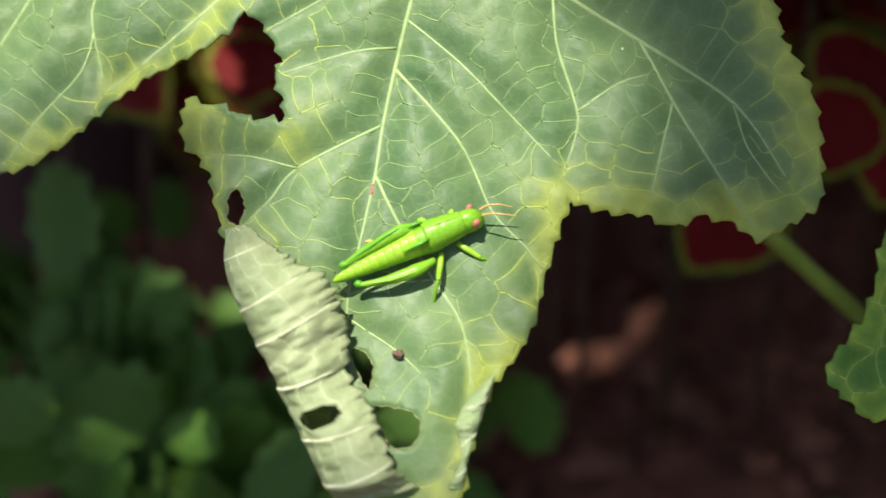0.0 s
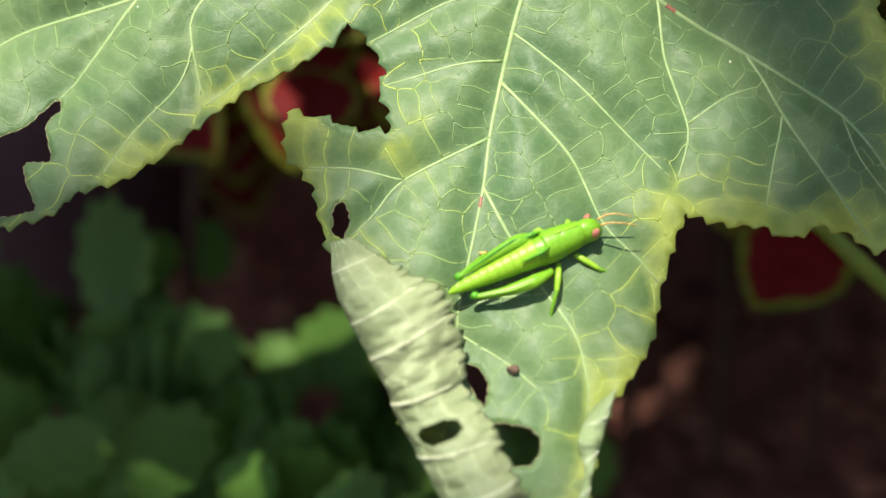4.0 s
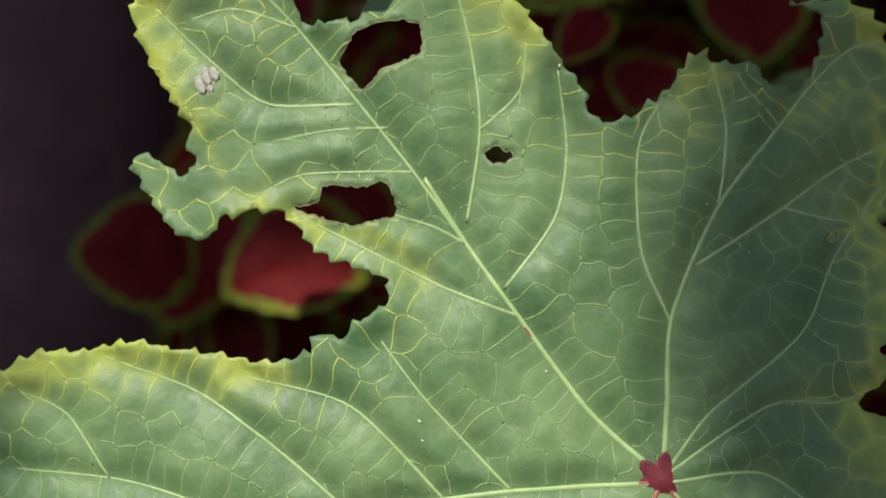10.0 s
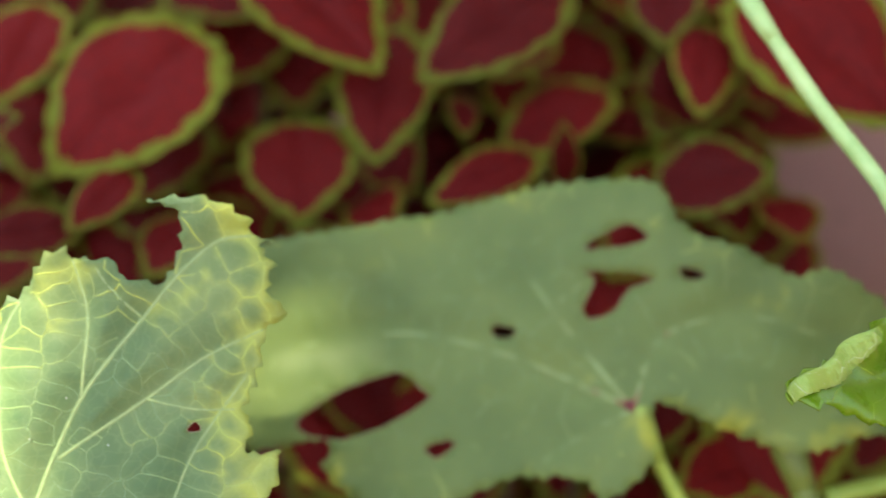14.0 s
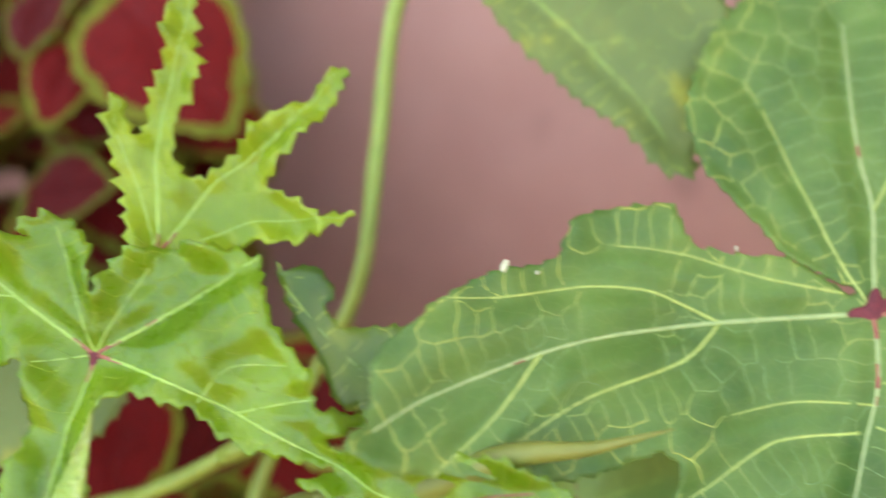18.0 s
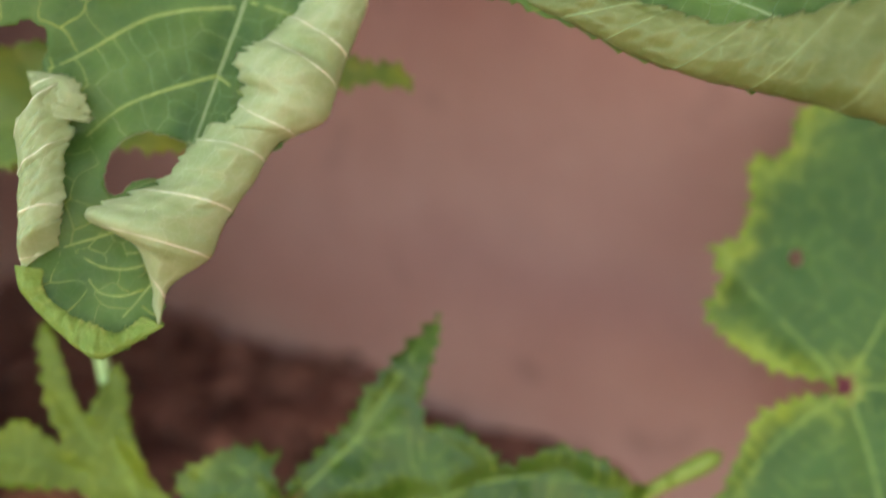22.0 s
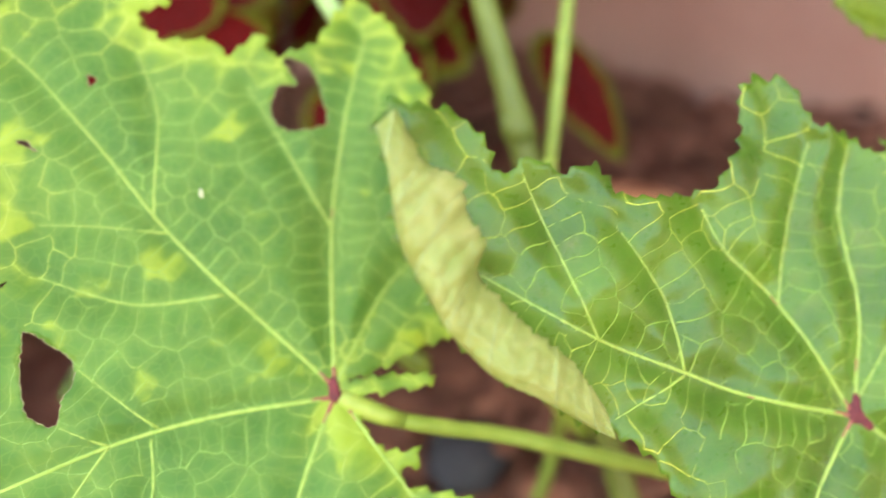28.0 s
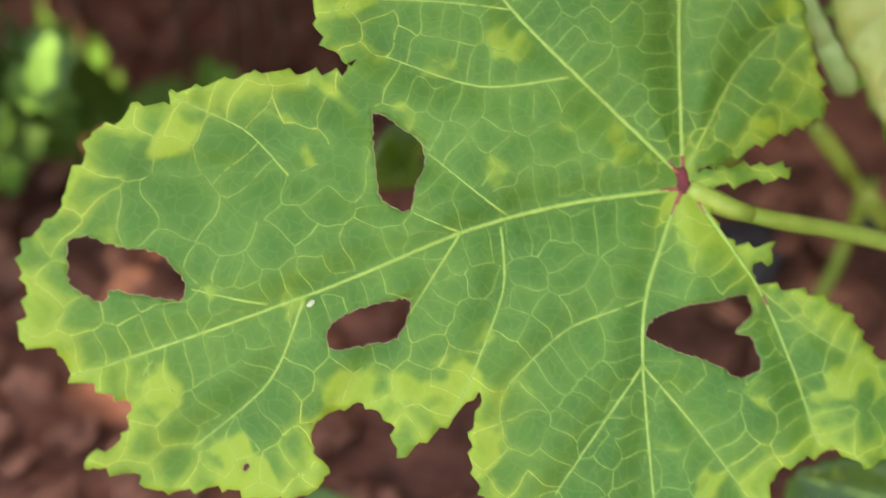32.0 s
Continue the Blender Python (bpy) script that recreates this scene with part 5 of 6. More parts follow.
# the dark lobe behind the young leaf
THING_C3, SHAPE_C3 = okra_leaf(
    "okra_leaf", (22.5, 20.0, 11.2), (0.0, 0.1, 0.0, 0.0, 0.0),
    margins=[
        [(-10, 9), (-8, 7), (-3, 8), (1, 4), (0, -1), (3, -4), (14, -4), (18, -5), (14, -10), (12, -18), (8, -20), (2, -18), (-2, -9), (-7, -1)],
    ],
    holes=[
    ],
    veins=[
        (2, [(-8, 4), (-1, -5), (7, -13), (11, -18)]),
    ],
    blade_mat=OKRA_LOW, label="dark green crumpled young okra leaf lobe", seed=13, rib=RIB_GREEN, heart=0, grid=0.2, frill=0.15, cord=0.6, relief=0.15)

# small leaves low over the soil
THING_R, SHAPE_R = okra_leaf(
    "okra_leaf", (18.9, 23.3, -17.6), (0.1, 0.1, 0.0, 0.0, 0.0),
    margins=[
        [(-17, 15), (-13, 20), (-6, 23), (5, 24), (15, 20), (23, 6), (11, -6), (-8, -5), (-17, 5)],
    ],
    holes=[
    ],
    veins=[
        (3, [(15, 12), (2, 14), (-13, 18)]),
        (2, [(2, 14), (-5, 4), (-9, -3)]),
    ],
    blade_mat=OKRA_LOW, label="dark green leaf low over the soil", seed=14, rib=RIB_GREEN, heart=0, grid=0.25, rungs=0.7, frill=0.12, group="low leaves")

# a small one
THING_S, SHAPE_S = okra_leaf(
    "okra_leaf", (7.0, 22.5, -16.8), (0.1, 0.1, 0.0, 0.0, 0.0),
    margins=[
        [(-7, -1), (-4, 3), (0, 2), (5, 1), (10, -1), (12, -5), (2, -10), (-6, -6)],
    ],
    holes=[
    ],
    veins=[
        (2, [(10, -5), (2, -2), (-5, 0)]),
    ],
    blade_mat=OKRA_LOW, label="small green leaf low over the soil", seed=15, rib=RIB_GREEN, heart=0, grid=0.25, rungs=0.7, frill=0.12, group="low leaves")

# and another
THING_T, SHAPE_T = okra_leaf(
    "okra_leaf", (6.2, 24.5, -8.6), (0.1, 0.1, 0.0, 0.0, 0.0),
    margins=[
        [(10, -11), (12, -5), (16, 3), (20, 4), (24, 1), (28, -6), (25, -10), (17, -12)],
    ],
    holes=[
    ],
    veins=[
        (2, [(26, -8), (19, -4), (17, 1)]),
    ],
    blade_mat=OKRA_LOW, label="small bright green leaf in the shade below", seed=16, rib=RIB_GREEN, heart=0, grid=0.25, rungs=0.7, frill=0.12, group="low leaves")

# ---------------------------------------------------------------- stems and stalks
stalk("leaf_stalk", [(13.4, 22, 18.2), (13.8, 21.5, 17.1), (14.7, 21, 15.3), (15.7, 20.4, 13.5), (16.1, 20, 12.1), (17.2, 20.3, 10.9), (18.3, 20.1, 10.5)], 0.19, STALK_PALE, "pale green smooth leaf stalk")
stalk("leaf_stalk", [(18.75, 25.55, -4.9), (19.0, 25.35, -2.6), (19.5, 25.2, 2.6), (20.3, 25, 7.4), (22.6, 24.8, 11.7), (23.2, 24.5, 15), (23.8, 24.2, 18.6), (25.4, 24, 20.1)], 0.2, STALK, "slender green leaf stalk rising from the main stem")
stalk("main_stem", [(15, 24.8, 8.5), (15.6, 24.8, 6.7), (16.5, 24.9, 3.4), (16.9, 25, 1.1), (17.8, 25.3, -1.9), (18.7, 25.6, -5), (20.7, 26.3, -11.2), (22, 27, -15.2), (23, 27.4, -19.0)], 0.37, STEM, "thick olive-green okra stem with a leaf joint", category="stem", knots=((0.2, 0.1), (0.42, 0.14)))
stalk("leaf_stalk", [(16.8, 24.9, 1.1), (15.8, 24, 1.2), (15.3, 23.3, 1.2), (10.8, 22.8, 1.1), (8.8, 21.5, 0.8)], 0.2, STALK, "green leaf stalk branching from the main stem")
stalk("leaf_stalk", [(16, 24.8, 6.9), (17.3, 24.7, 7.2), (18.5, 24.5, 7.6), (21, 24, 8.8)], 0.2, STALK, "green leaf stalk branching from the main stem")
stalk("leaf_stalk", [(10.3, 22, 4.5), (11, 22.3, 3.4), (12.3, 22.7, 1.5), (14.3, 23.2, -1.5), (16.9, 24, -5.4), (18.2, 24.6, -7.3)], 0.24, STALK_PALE, "pale green leaf stalk crossing the main stem")
stalk("leaf_stalk", [(27.2, 23.1, 6.9), (27.4, 22.9, 5.8), (27.8, 23.2, 4), (28.1, 23.6, 1.1), (28.6, 23.8, -1.0), (29.0, 23.7, -2.4)], 0.19, STALK_PALE, "pale green leaf stalk before the wall")
stalk("side_stem", [(29.2, 23.4, -2.3), (29.3, 24.0, -5.0), (29.5, 25.6, -10.0), (29.7, 27.6, -17.5)], 0.33, STEM, "olive-green side stem rising from the soil", category="stem", knots=((0.15, 0.12),))
stalk("leaf_stalk", [(32.1, 23.9, -2.2), (34, 23.9, -2.9), (37.8, 24, -3.7), (39.8, 24, -2.8), (42.4, 24, -1.7)], 0.19, STALK, "green leaf stalk reaching along the wall")
stalk("leaf_stalk", [(14.3, 20.4, -9), (15.2, 20.6, -9.4), (16.4, 21.2, -9.7), (17.9, 22, -10), (22, 23, -11), (23.6, 24, -11.4)], 0.2, STALK, "green leaf stalk of the mottled leaf")
stalk("leaf_stalk", [(17.7, 26, -8), (19.1, 26.5, -9.6), (20.2, 26.8, -10.8)], 0.2, STALK, "green stalk low over the soil")
stalk("leaf_stalk", [(19.7, 28, -9.5), (19.5, 29, -11.2), (18.8, 30, -13.4), (16, 31.5, -14.8)], 0.2, STALK, "green stalk low over the soil")
stalk("leaf_stalk", [(24.1, 27, -13), (21.9, 26.8, -14.3)], 0.2, STALK, "green stalk low over the soil")
stalk("leaf_stalk", [(11.5, 23.8, 9.1), (12, 24.3, 7.8), (12.8, 24.8, 6.4), (13.5, 25.4, 4.9)], 0.18, STALK, "green leaf stalk hanging before the coleus")
stalk("pointed_stalk", [(16.9, 21.5, 6.2), (19.1, 21, 6.6), (21.7, 20.2, 7.4), (23.7, 19, 7.8), (25.7, 18.3, 8.5), (27, 18.1, 8.6), (28.4, 18, 8.9)], 0.3, STALK_BROWN, "olive-brown pointed stalk lying over a leaf", taper=0.0, point=0.3, knots=((0.45, 0.05),))
stalk("leaf_stalk", [(45.4, 23.6, -0.4), (47.3, 24.5, -2.2), (48.7, 25, -6)], 0.2, STALK, "green leaf stalk by the wall")
stalk("leaf_stalk", [(-0.7, 19.85, 4.4), (1, 21, 2.5), (5, 23, -1), (10, 24.5, -5), (16, 25.5, -9)], 0.22, STALK, "green leaf stalk hidden behind the large leaf")
stalk("leaf_stalk", [(32.75, 20.7, 10.7), (31.5, 22.5, 9.5), (27, 24.2, 8), (21.3, 24.9, 8)], 0.22, STALK, "green leaf stalk behind the dark leaf")

# ---------------------------------------------------------------- coleus
def coleus_mesh(seed, lobes=18):
    """An ovate leaf one long and one wide, tip at -z, red with a scalloped yellow-green rim."""
    rng = np.random.RandomState(seed)
    n, rings = lobes * 4, [0.0, 0.3, 0.55, 0.76, 0.84, 0.90, 1.0]
    verts, faces, slots = [(0, 0, 0)], [], []
    for r in rings[1:]:
        for k in range(n):
            a = 2 * math.pi * k / n
            c, s = math.cos(a), math.sin(a)
            wide = 0.5 * s * (1 - 0.28 * (-c)) if c < 0 else 0.5 * s * (1 + 0.12 * c)
            wide *= (1 - 0.35 * max(0.0, -c) ** 3)
            long = 0.5 * c
            scal = 1 + (0.06 * abs(math.sin(a * lobes / 2)) if r > 0.95 else 0.0)
            x, z = wide * r * scal, long * r * scal
            y = 0.16 * (x * x) * 2 - 0.10 * r * r + 0.03 * noise.noise(Vector((x * 4, z * 4, seed))) - 0.03 * math.exp(-(x / 0.04) ** 2)
            verts.append((x, -y - 0.1, z))
    for k in range(n):
        faces.append((0, 1 + k, 1 + (k + 1) % n))
        slots.append(0)
    for q in range(len(rings) - 2):
        for k in range(n):
            a, b = 1 + q * n + k, 1 + q * n + (k + 1) % n
            faces.append((a, a + n, b + n, b))
            slots.append(0 if rings[q + 2] < 0.85 or (rings[q + 2] < 0.95 and noise.noise(Vector((k * 0.21, seed, 0))) > -0.05) else 1)
    me = bpy.data.meshes.new("coleus_leaf")
    me.from_pydata(verts, [], faces)
    me.materials.append(COLEUS_RED)
    me.materials.append(COLEUS_RIM)
    me.polygons.foreach_set("material_index", slots)
    me.polygons.foreach_set("use_smooth", [True] * len(faces))
    return me


COLEUS_SHAPES = [coleus_mesh(s) for s in (1, 2, 3)]


def set_leaf(name, me, base, tip, width, parent, tilt=0.0):
    """Lays a one-by-one leaf mesh from its base to its tip (bed cm), with the given width."""
    base, tip = Vector(base) / 100, Vector(tip) / 100
    down = (tip - base)
    length = down.length
    z = -down.normalized()
    front = Vector((tilt, -1.0, 0.45))
    y = -(front - front.dot(z) * z).normalized()
    x = y.cross(z)
    m = Matrix((x, y, z)).transposed().to_4x4()
    m.translation = (base + tip) / 2
    ob = new(name, me)
    ob.parent = parent
    ob.matrix_local = m @ Matrix.Diagonal((width / 100, (width + length * 100) / 200, length, 1))
    return ob


coleus = empty("coleus", BED, "bushy coleus plant, dark red leaves with yellow-green scalloped rims", "plant")
rng = random.Random(11)
COLEUS_NEAR = [
    (0.6, 28.6, 19, -3, 27.4, 15, 4.5),
    (-3.9, 29.1, 20, -4.8, 27.9, 16.9, 2.3),
    (2, 28.6, 21.4, 5.4, 27.4, 17.7, 3.5),
    (10.5, 28.4, 20.4, 6.6, 27.2, 17.4, 2.9),
    (3.1, 29.6, 16.8, 3.3, 28.4, 13.8, 3.1),
    (5.7, 29.6, 19.5, 5.3, 28.4, 15.4, 2.7),
    (9.8, 28.6, 15.6, 6.8, 27.4, 14.1, 1.7),
    (10.6, 29.2, 14.8, 10.4, 28, 16.4, 0.9),
    (13.1, 29.1, 14.9, 16, 27.9, 15, 2.6),
    (14.6, 29.1, 19.5, 14.1, 27.9, 16.6, 1.9),
    (13.7, 29.6, 21.3, 13.3, 28.4, 18.7, 2),
    (15.7, 28.6, 20.6, 19.2, 27.4, 16.3, 4.4),
    (-2.3, 27.4, 13.5, -4.8, 26.2, 12.9, 1.7),
    (-0.9, 27.4, 15, -2.2, 26.2, 13.3, 1.3),
    (-6.3, 28.1, 15.6, -3.8, 26.9, 16.3, 1.4),
    (0.5, 28.1, 13.9, -0.3, 26.9, 12.2, 1.9),
    (15.4, 28.1, 7.5, 13.1, 26.9, 6.8, 1.8),
    (19.5, 28.6, 9.8, 17.8, 27.4, 7.1, 2.4),
    (13, 27.6, 9.5, 12.1, 26.4, 7.9, 1.8),
    (21.4, 28.6, 10.2, 20.6, 27.4, 8.3, 3.6),
    (15.8, 28.6, 10.5, 16.3, 27.4, 6.1, 3.9),
    (21.3, 29.6, 7, 20.3, 28.4, 4.3, 3.1),
    (16, 30.6, 9.1, 16.4, 29.4, 4.9, 3.2),
    (19.5, 30.6, 10.6, 22.3, 29.4, 6.5, 5.4),
    (16.9, 29.6, 4, 16.5, 28.4, 1.3, 2),
    (19.4, 31.6, 7.1, 21, 30.4, 3.8, 3.5),
    (13.7, 30.6, -0.5, 14.2, 29.4, -4.3, 3.7),
    (19.1, 31.6, 0.8, 21.4, 30.4, -3.1, 1.8),
    (19.4, 30.6, 4, 19.4, 29.4, 1.7, 2.6),
    (9.3, 28.6, 1.8, 8.3, 27.4, -0.6, 2.4),
    (15.4, 30.6, 2.5, 15.4, 29.4, 0.1, 2.3),
    (10.6, 28.6, 0.6, 9.7, 27.4, -1.3, 2.3),
    (-7.1, 28.1, 9.2, -10.4, 26.9, 7.5, 3.4),
    (-11.6, 28.6, 8.4, -14.5, 27.4, 8.4, 3.3),
    (-6.7, 29.6, 3.1, -7.2, 28.4, 1, 2.7),
    (7.3, 29.6, -0.9, 5.1, 28.4, -3.2, 3),
    (10.3, 30.6, 3.4, 9.2, 29.4, 0.7, 3.2),
    (22.6, 31.6, 10.8, 24.2, 30.4, 7, 3.9),
    (7.7, 29.6, 17.5, 7.8, 28.4, 16.1, 0.9),
    (16.9, 30.1, 14.7, 17.1, 28.9, 13.3, 1.9),
    (4.8, 30.1, 14.6, 5.8, 28.9, 13.8, 1.9),
]
for k, (bx, by, bz, tx, ty, tz, w) in enumerate(COLEUS_NEAR):
    set_leaf("leaf", COLEUS_SHAPES[k % 3], (bx, by, bz), (tx, ty, tz), w, coleus, rng.uniform(-0.3, 0.3))
for k in range(640):
    x, z = rng.uniform(-13, 18), rng.uniform(-9, 27)
    if x > 16 and z < 0 or x < 13 and z < 0.5:
        continue
    y = rng.uniform(30.5, 39)
    size = rng.uniform(2.2, 4.4)
    a = radians(rng.uniform(-70, 70))
    d = (math.sin(a) * size / 2, 0.7, math.cos(a) * size / 2)
    set_leaf("leaf", COLEUS_SHAPES[k % 3], (x - d[0], y + d[1], z + d[2]), (x + d[0], y - d[1], z - d[2]), size * rng.uniform(0.7, 0.95), coleus, rng.uniform(-0.6, 0.6))
for k in range(16):
    x = rng.uniform(-14, 19)
    pts = [(x + rng.uniform(-2, 2), 31 + rng.uniform(0, 4), 20 - rng.uniform(0, 8)), (x + rng.uniform(-1, 1), 32, 6), (x, 33, -4), (x, 34, -9)]
    v, f = tube(spline(pts, 1.0) / 100, np.linspace(0.08, 0.15, len(spline(pts, 1.0))) / 100, 8)
    mesh_object("stem", v, f, COLEUS_STEM, coleus)


def plant_pot(x, y, radius, height):
    """A tall dark pot with a thick rim."""
    thing = empty("plant_pot", pose(x, y, -0.073), "dark brown plastic plant pot in the shade behind the coleus", "pot")

    def turned(name, prof, sides=64):
        verts = [(r * radius * math.cos(2 * math.pi * k / sides), r * radius * math.sin(2 * math.pi * k / sides), z * height) for r, z in prof for k in range(sides)]
        faces = [(q * sides + k, q * sides + (k + 1) % sides, (q + 1) * sides + (k + 1) % sides, (q + 1) * sides + k) for q in range(len(prof) - 1) for k in range(sides)]
        mesh_object(name, verts, faces, DARK, thing)

    turned("body", [(0.001, 0.0), (0.80, 0.0), (0.83, 0.02), (0.97, 0.86), (0.94, 0.86), (0.94, 0.8), (0.001, 0.8)])
    turned("rim", [(0.975, 0.86), (1.03, 0.865), (1.05, 0.90), (1.05, 0.985), (1.03, 1.0), (0.99, 1.0), (0.965, 0.985), (0.955, 0.86), (0.975, 0.86)])


# its width and brown colour also stand in for the deeply shaded wall
plant_pot(-0.262, 0.46, 0.115, 0.36)


# ---------------------------------------------------------------- weeds
def weed(name, at, spread, count, seed, label):
    rng = random.Random(seed)
    thing = empty(name, BED @ Matrix.Translation(Vector(at) / 100), label, "plant", "weeds")
    verts, faces = [], []
    n = 32
    verts.append((0, 0, 0))
    for k in range(n):
        a = 2 * math.pi * k / n
        r = 0.5 * (1 + 0.12 * math.sin(k * 5 * math.pi / 8))
        verts.append((math.sin(a) * r * 0.75, -0.06 + 0.12 * abs(math.sin(a)), math.cos(a) * r))
    faces = [(0, 1 + (k + 1) % n, 1 + k) for k in range(n)]
    me = bpy.data.meshes.new("weed_leaf")
    me.from_pydata(verts, [], faces)
    me.materials.append(WEED)
    me.polygons.foreach_set("use_smooth", [True] * n)
    for k in range(count):
        p = Vector((rng.gauss(0, spread[0]), rng.gauss(0, spread[1]), rng.gauss(0, spread[2])))
        size = rng.uniform(1.4, 3.4)
        ob = new("leaf", me)
        ob.parent = thing
        turn = Euler((radians(rng.uniform(-50, 30)), radians(rng.uniform(-180, 180)), radians(rng.uniform(-50, 50))))
        ob.matrix_local = Matrix.LocRotScale(p / 100, turn, (size / 100,) * 3)
    for k in range(6):
        x, y = rng.gauss(0, spread[0] * 0.6), rng.gauss(0, 1)
        pts = [(x, y, spread[2]), (x * 0.8, y, -spread[2]), (x * 0.6, y + 2, -spread[2] * 2.4)]
        v, f = tube(spline(pts, 0.8) / 100, 0.0012, 6)
        mesh_object("stem", v, f, WEED, thing)
    return thing


weed("weed", (-13, 31.5, -6.0), (4.0, 1.2, 1.8), 60, 5, "low leafy green weed in the shade of the bed")
weed("weed", (-8.5, 29.0, -9.5), (3.2, 1.2, 1.2), 45, 6, "low leafy green weed in the shade of the bed")
weed("weed", (-4.5, 33.0, -9.0), (2.4, 1.2, 1.5), 26, 7, "low leafy green weed in the shade of the bed")

# ---------------------------------------------------------------- litter on the soil
def litter():
    rng = random.Random(21)
    shapes = []
    for s in range(4):
        bm = bmesh.new()
        bmesh.ops.create_icosphere(bm, subdivisions=1, radius=1.0)
        for v in bm.verts:
            v.co *= 1 + 0.35 * noise.noise(v.co * 1.7 + Vector((s * 7, 0, 0)))
            v.co.z *= 0.5
            v.co.x *= 1.4
        me = bpy.data.meshes.new("bark_chip")
        bm.to_mesh(me)
        bm.free()
        me.materials.append(CHIP)
        shapes.append(me)
    for k in range(300):
        x, y = rng.uniform(0.02, 0.36), rng.uniform(0.16, 0.42)
        ob = new("bark_chip", shapes[k % 4])
        ob.parent = GROUND
        size = rng.uniform(0.003, 0.0085)
        ob.matrix_local = Matrix.LocRotScale((x, y, soil_height(x, y) + 0.002),
                                             Euler((rng.uniform(-0.6, 0.6), rng.uniform(-0.6, 0.6), rng.uniform(0, 6.3))), (size, size * rng.uniform(0.5, 1.0), size))
    verts, faces = [], []
    for k in range(1500):
        x, y = rng.uniform(-0.25, 0.6), rng.uniform(0.02, 0.62)
        size = rng.uniform(0.003, 0.009)
        me = shapes[k % 4]
        m = Matrix.LocRotScale((x, y, soil_height(x, y) + 0.002),
                               Euler((rng.uniform(-0.6, 0.6), rng.uniform(-0.6, 0.6), rng.uniform(0, 6.3))), (size,) * 3)
        base = len(verts)
        verts += [m @ v.co for v in me.vertices]
        faces += [tuple(base + i for i in p.vertices) for p in me.polygons]
    tagged(mesh_object("bark_mulch", verts, faces, CHIP, smooth=False), "reddish-brown bark chips scattered on the soil", "mulch", kind="stuff")


litter()


def fallen_leaf(at, size, turn, mat, label):
    n = 18
    verts = [(0, 0, 0.004)]
    for k in range(n):
        a = 2 * math.pi * k / n
        verts.append((math.cos(a) * (1 + 0.1 * math.sin(3 * a)), 0.55 * math.sin(a), 0.18 * math.cos(2 * a) + 0.1))
    ob = mesh_object("fallen_leaf", verts, [(0, 1 + k, 1 + (k + 1) % n) for k in range(n)], mat)
    sol = ob.modifiers.new("thickness", "SOLIDIFY")
    sol.thickness = 0.03
    p = bed(*at)
    ob.matrix_world = Matrix.LocRotScale((p.x, p.y, soil_height(p.x, p.y) + 0.006), Euler((radians(25), 0, radians(turn))), (size,) * 3)
    tagged(ob, label, "leaf")


fallen_leaf((23.5, 34.3, -4.7), 0.010, 20, ORANGE, "bright orange fallen leaf on the soil")
fallen_leaf((22.3, 34.6, -3.6), 0.017, -15, PEACH, "faded peach-brown fallen leaf on the soil")


def stone(at, size, label):
    bm = bmesh.new()
    bmesh.ops.create_icosphere(bm, subdivisions=3, radius=1.0)
    for v in bm.verts:
        v.co *= 1 + 0.3 * noise.noise(v.co * 1.3 + Vector(at))
        v.co.z *= 0.6
    me = bpy.data.meshes.new("stone")
    bm.to_mesh(me)
    bm.free()
    me.materials.append(STONE)
    me.polygons.foreach_set("use_smooth", [True] * len(me.polygons))
    ob = new("stone", me)
    p = bed(*at)
    ob.matrix_world = Matrix.LocRotScale((p.x, p.y, soil_height(p.x, p.y) + size * 0.3), Euler((0.2, 0.1, at[0])), (size,) * 3)
    tagged(ob, label, "stone", "stones")


stone((28.6, 33.5, -5.8), 0.011, "dark slate-grey stone on the soil")
stone((17.0, 31.0, -12.6), 0.013, "dark slate-grey stone on the soil")
stone((21.0, 31.5, -12.0), 0.008, "dark slate-grey stone on the soil")
stone((25.5, 33.0, -6.6), 0.009, "dark slate-grey stone on the soil")


def crumb(shape, uv, size, mat, name, label, long=1.6, flat=0.5):
    """A tiny bit lying on a leaf."""
    bm = bmesh.new()
    bmesh.ops.create_icosphere(bm, subdivisions=2, radius=1.0)
    for v in bm.verts:
        v.co *= 1 + 0.25 * noise.noise(v.co * 1.9 + Vector((uv[0], uv[1], 0)))
        v.co = Vector((v.co.x * long, v.co.y * flat, v.co.z)) * size
    me = bpy.data.meshes.new(name)
    bm.to_mesh(me)
    bm.free()
    me.materials.append(mat)
    me.polygons.foreach_set("use_smooth", [True] * len(me.polygons))
    ob = new(name, me)
    p = shape.at([uv], size * 30)[0]
    ob.matrix_world = BED @ Matrix.Translation(Vector(shape.c) / 100) @ Matrix.Translation(p) @ pose(0, 0, 0, 0, 35 * uv[0], 0)
    tagged(ob, label, name.replace("_", " "), "crumbs on the leaves")


rng = random.Random(31)
for k in range(16):
    uv = (rng.uniform(-8, 3), rng.uniform(-3, 8))
    crumb(SHAPE_A, uv, rng.uniform(0.00012, 0.00028), GRIT, "white_grain", "tiny white grain lying on the leaf")
for uv in ((-6.4, 0.85), (-2.5, 1.3), (1.6, -3.1), (3.2, 2.4)):
    crumb(SHAPE_D, uv, 0.0003, GRIT, "white_grain", "tiny white grain lying on the leaf")
for uv in ((-2.7, 3.9), (-6.5, -2.1)):
    crumb(SHAPE_Q, uv, 0.00045, GRIT, "pale_husk", "small pale insect husk on the leaf", 2.4)
crumb(SHAPE_D, (-7.0, 0.95), 0.0006, GRIT, "pale_husk", "small pale insect husk on the leaf edge", 2.2)
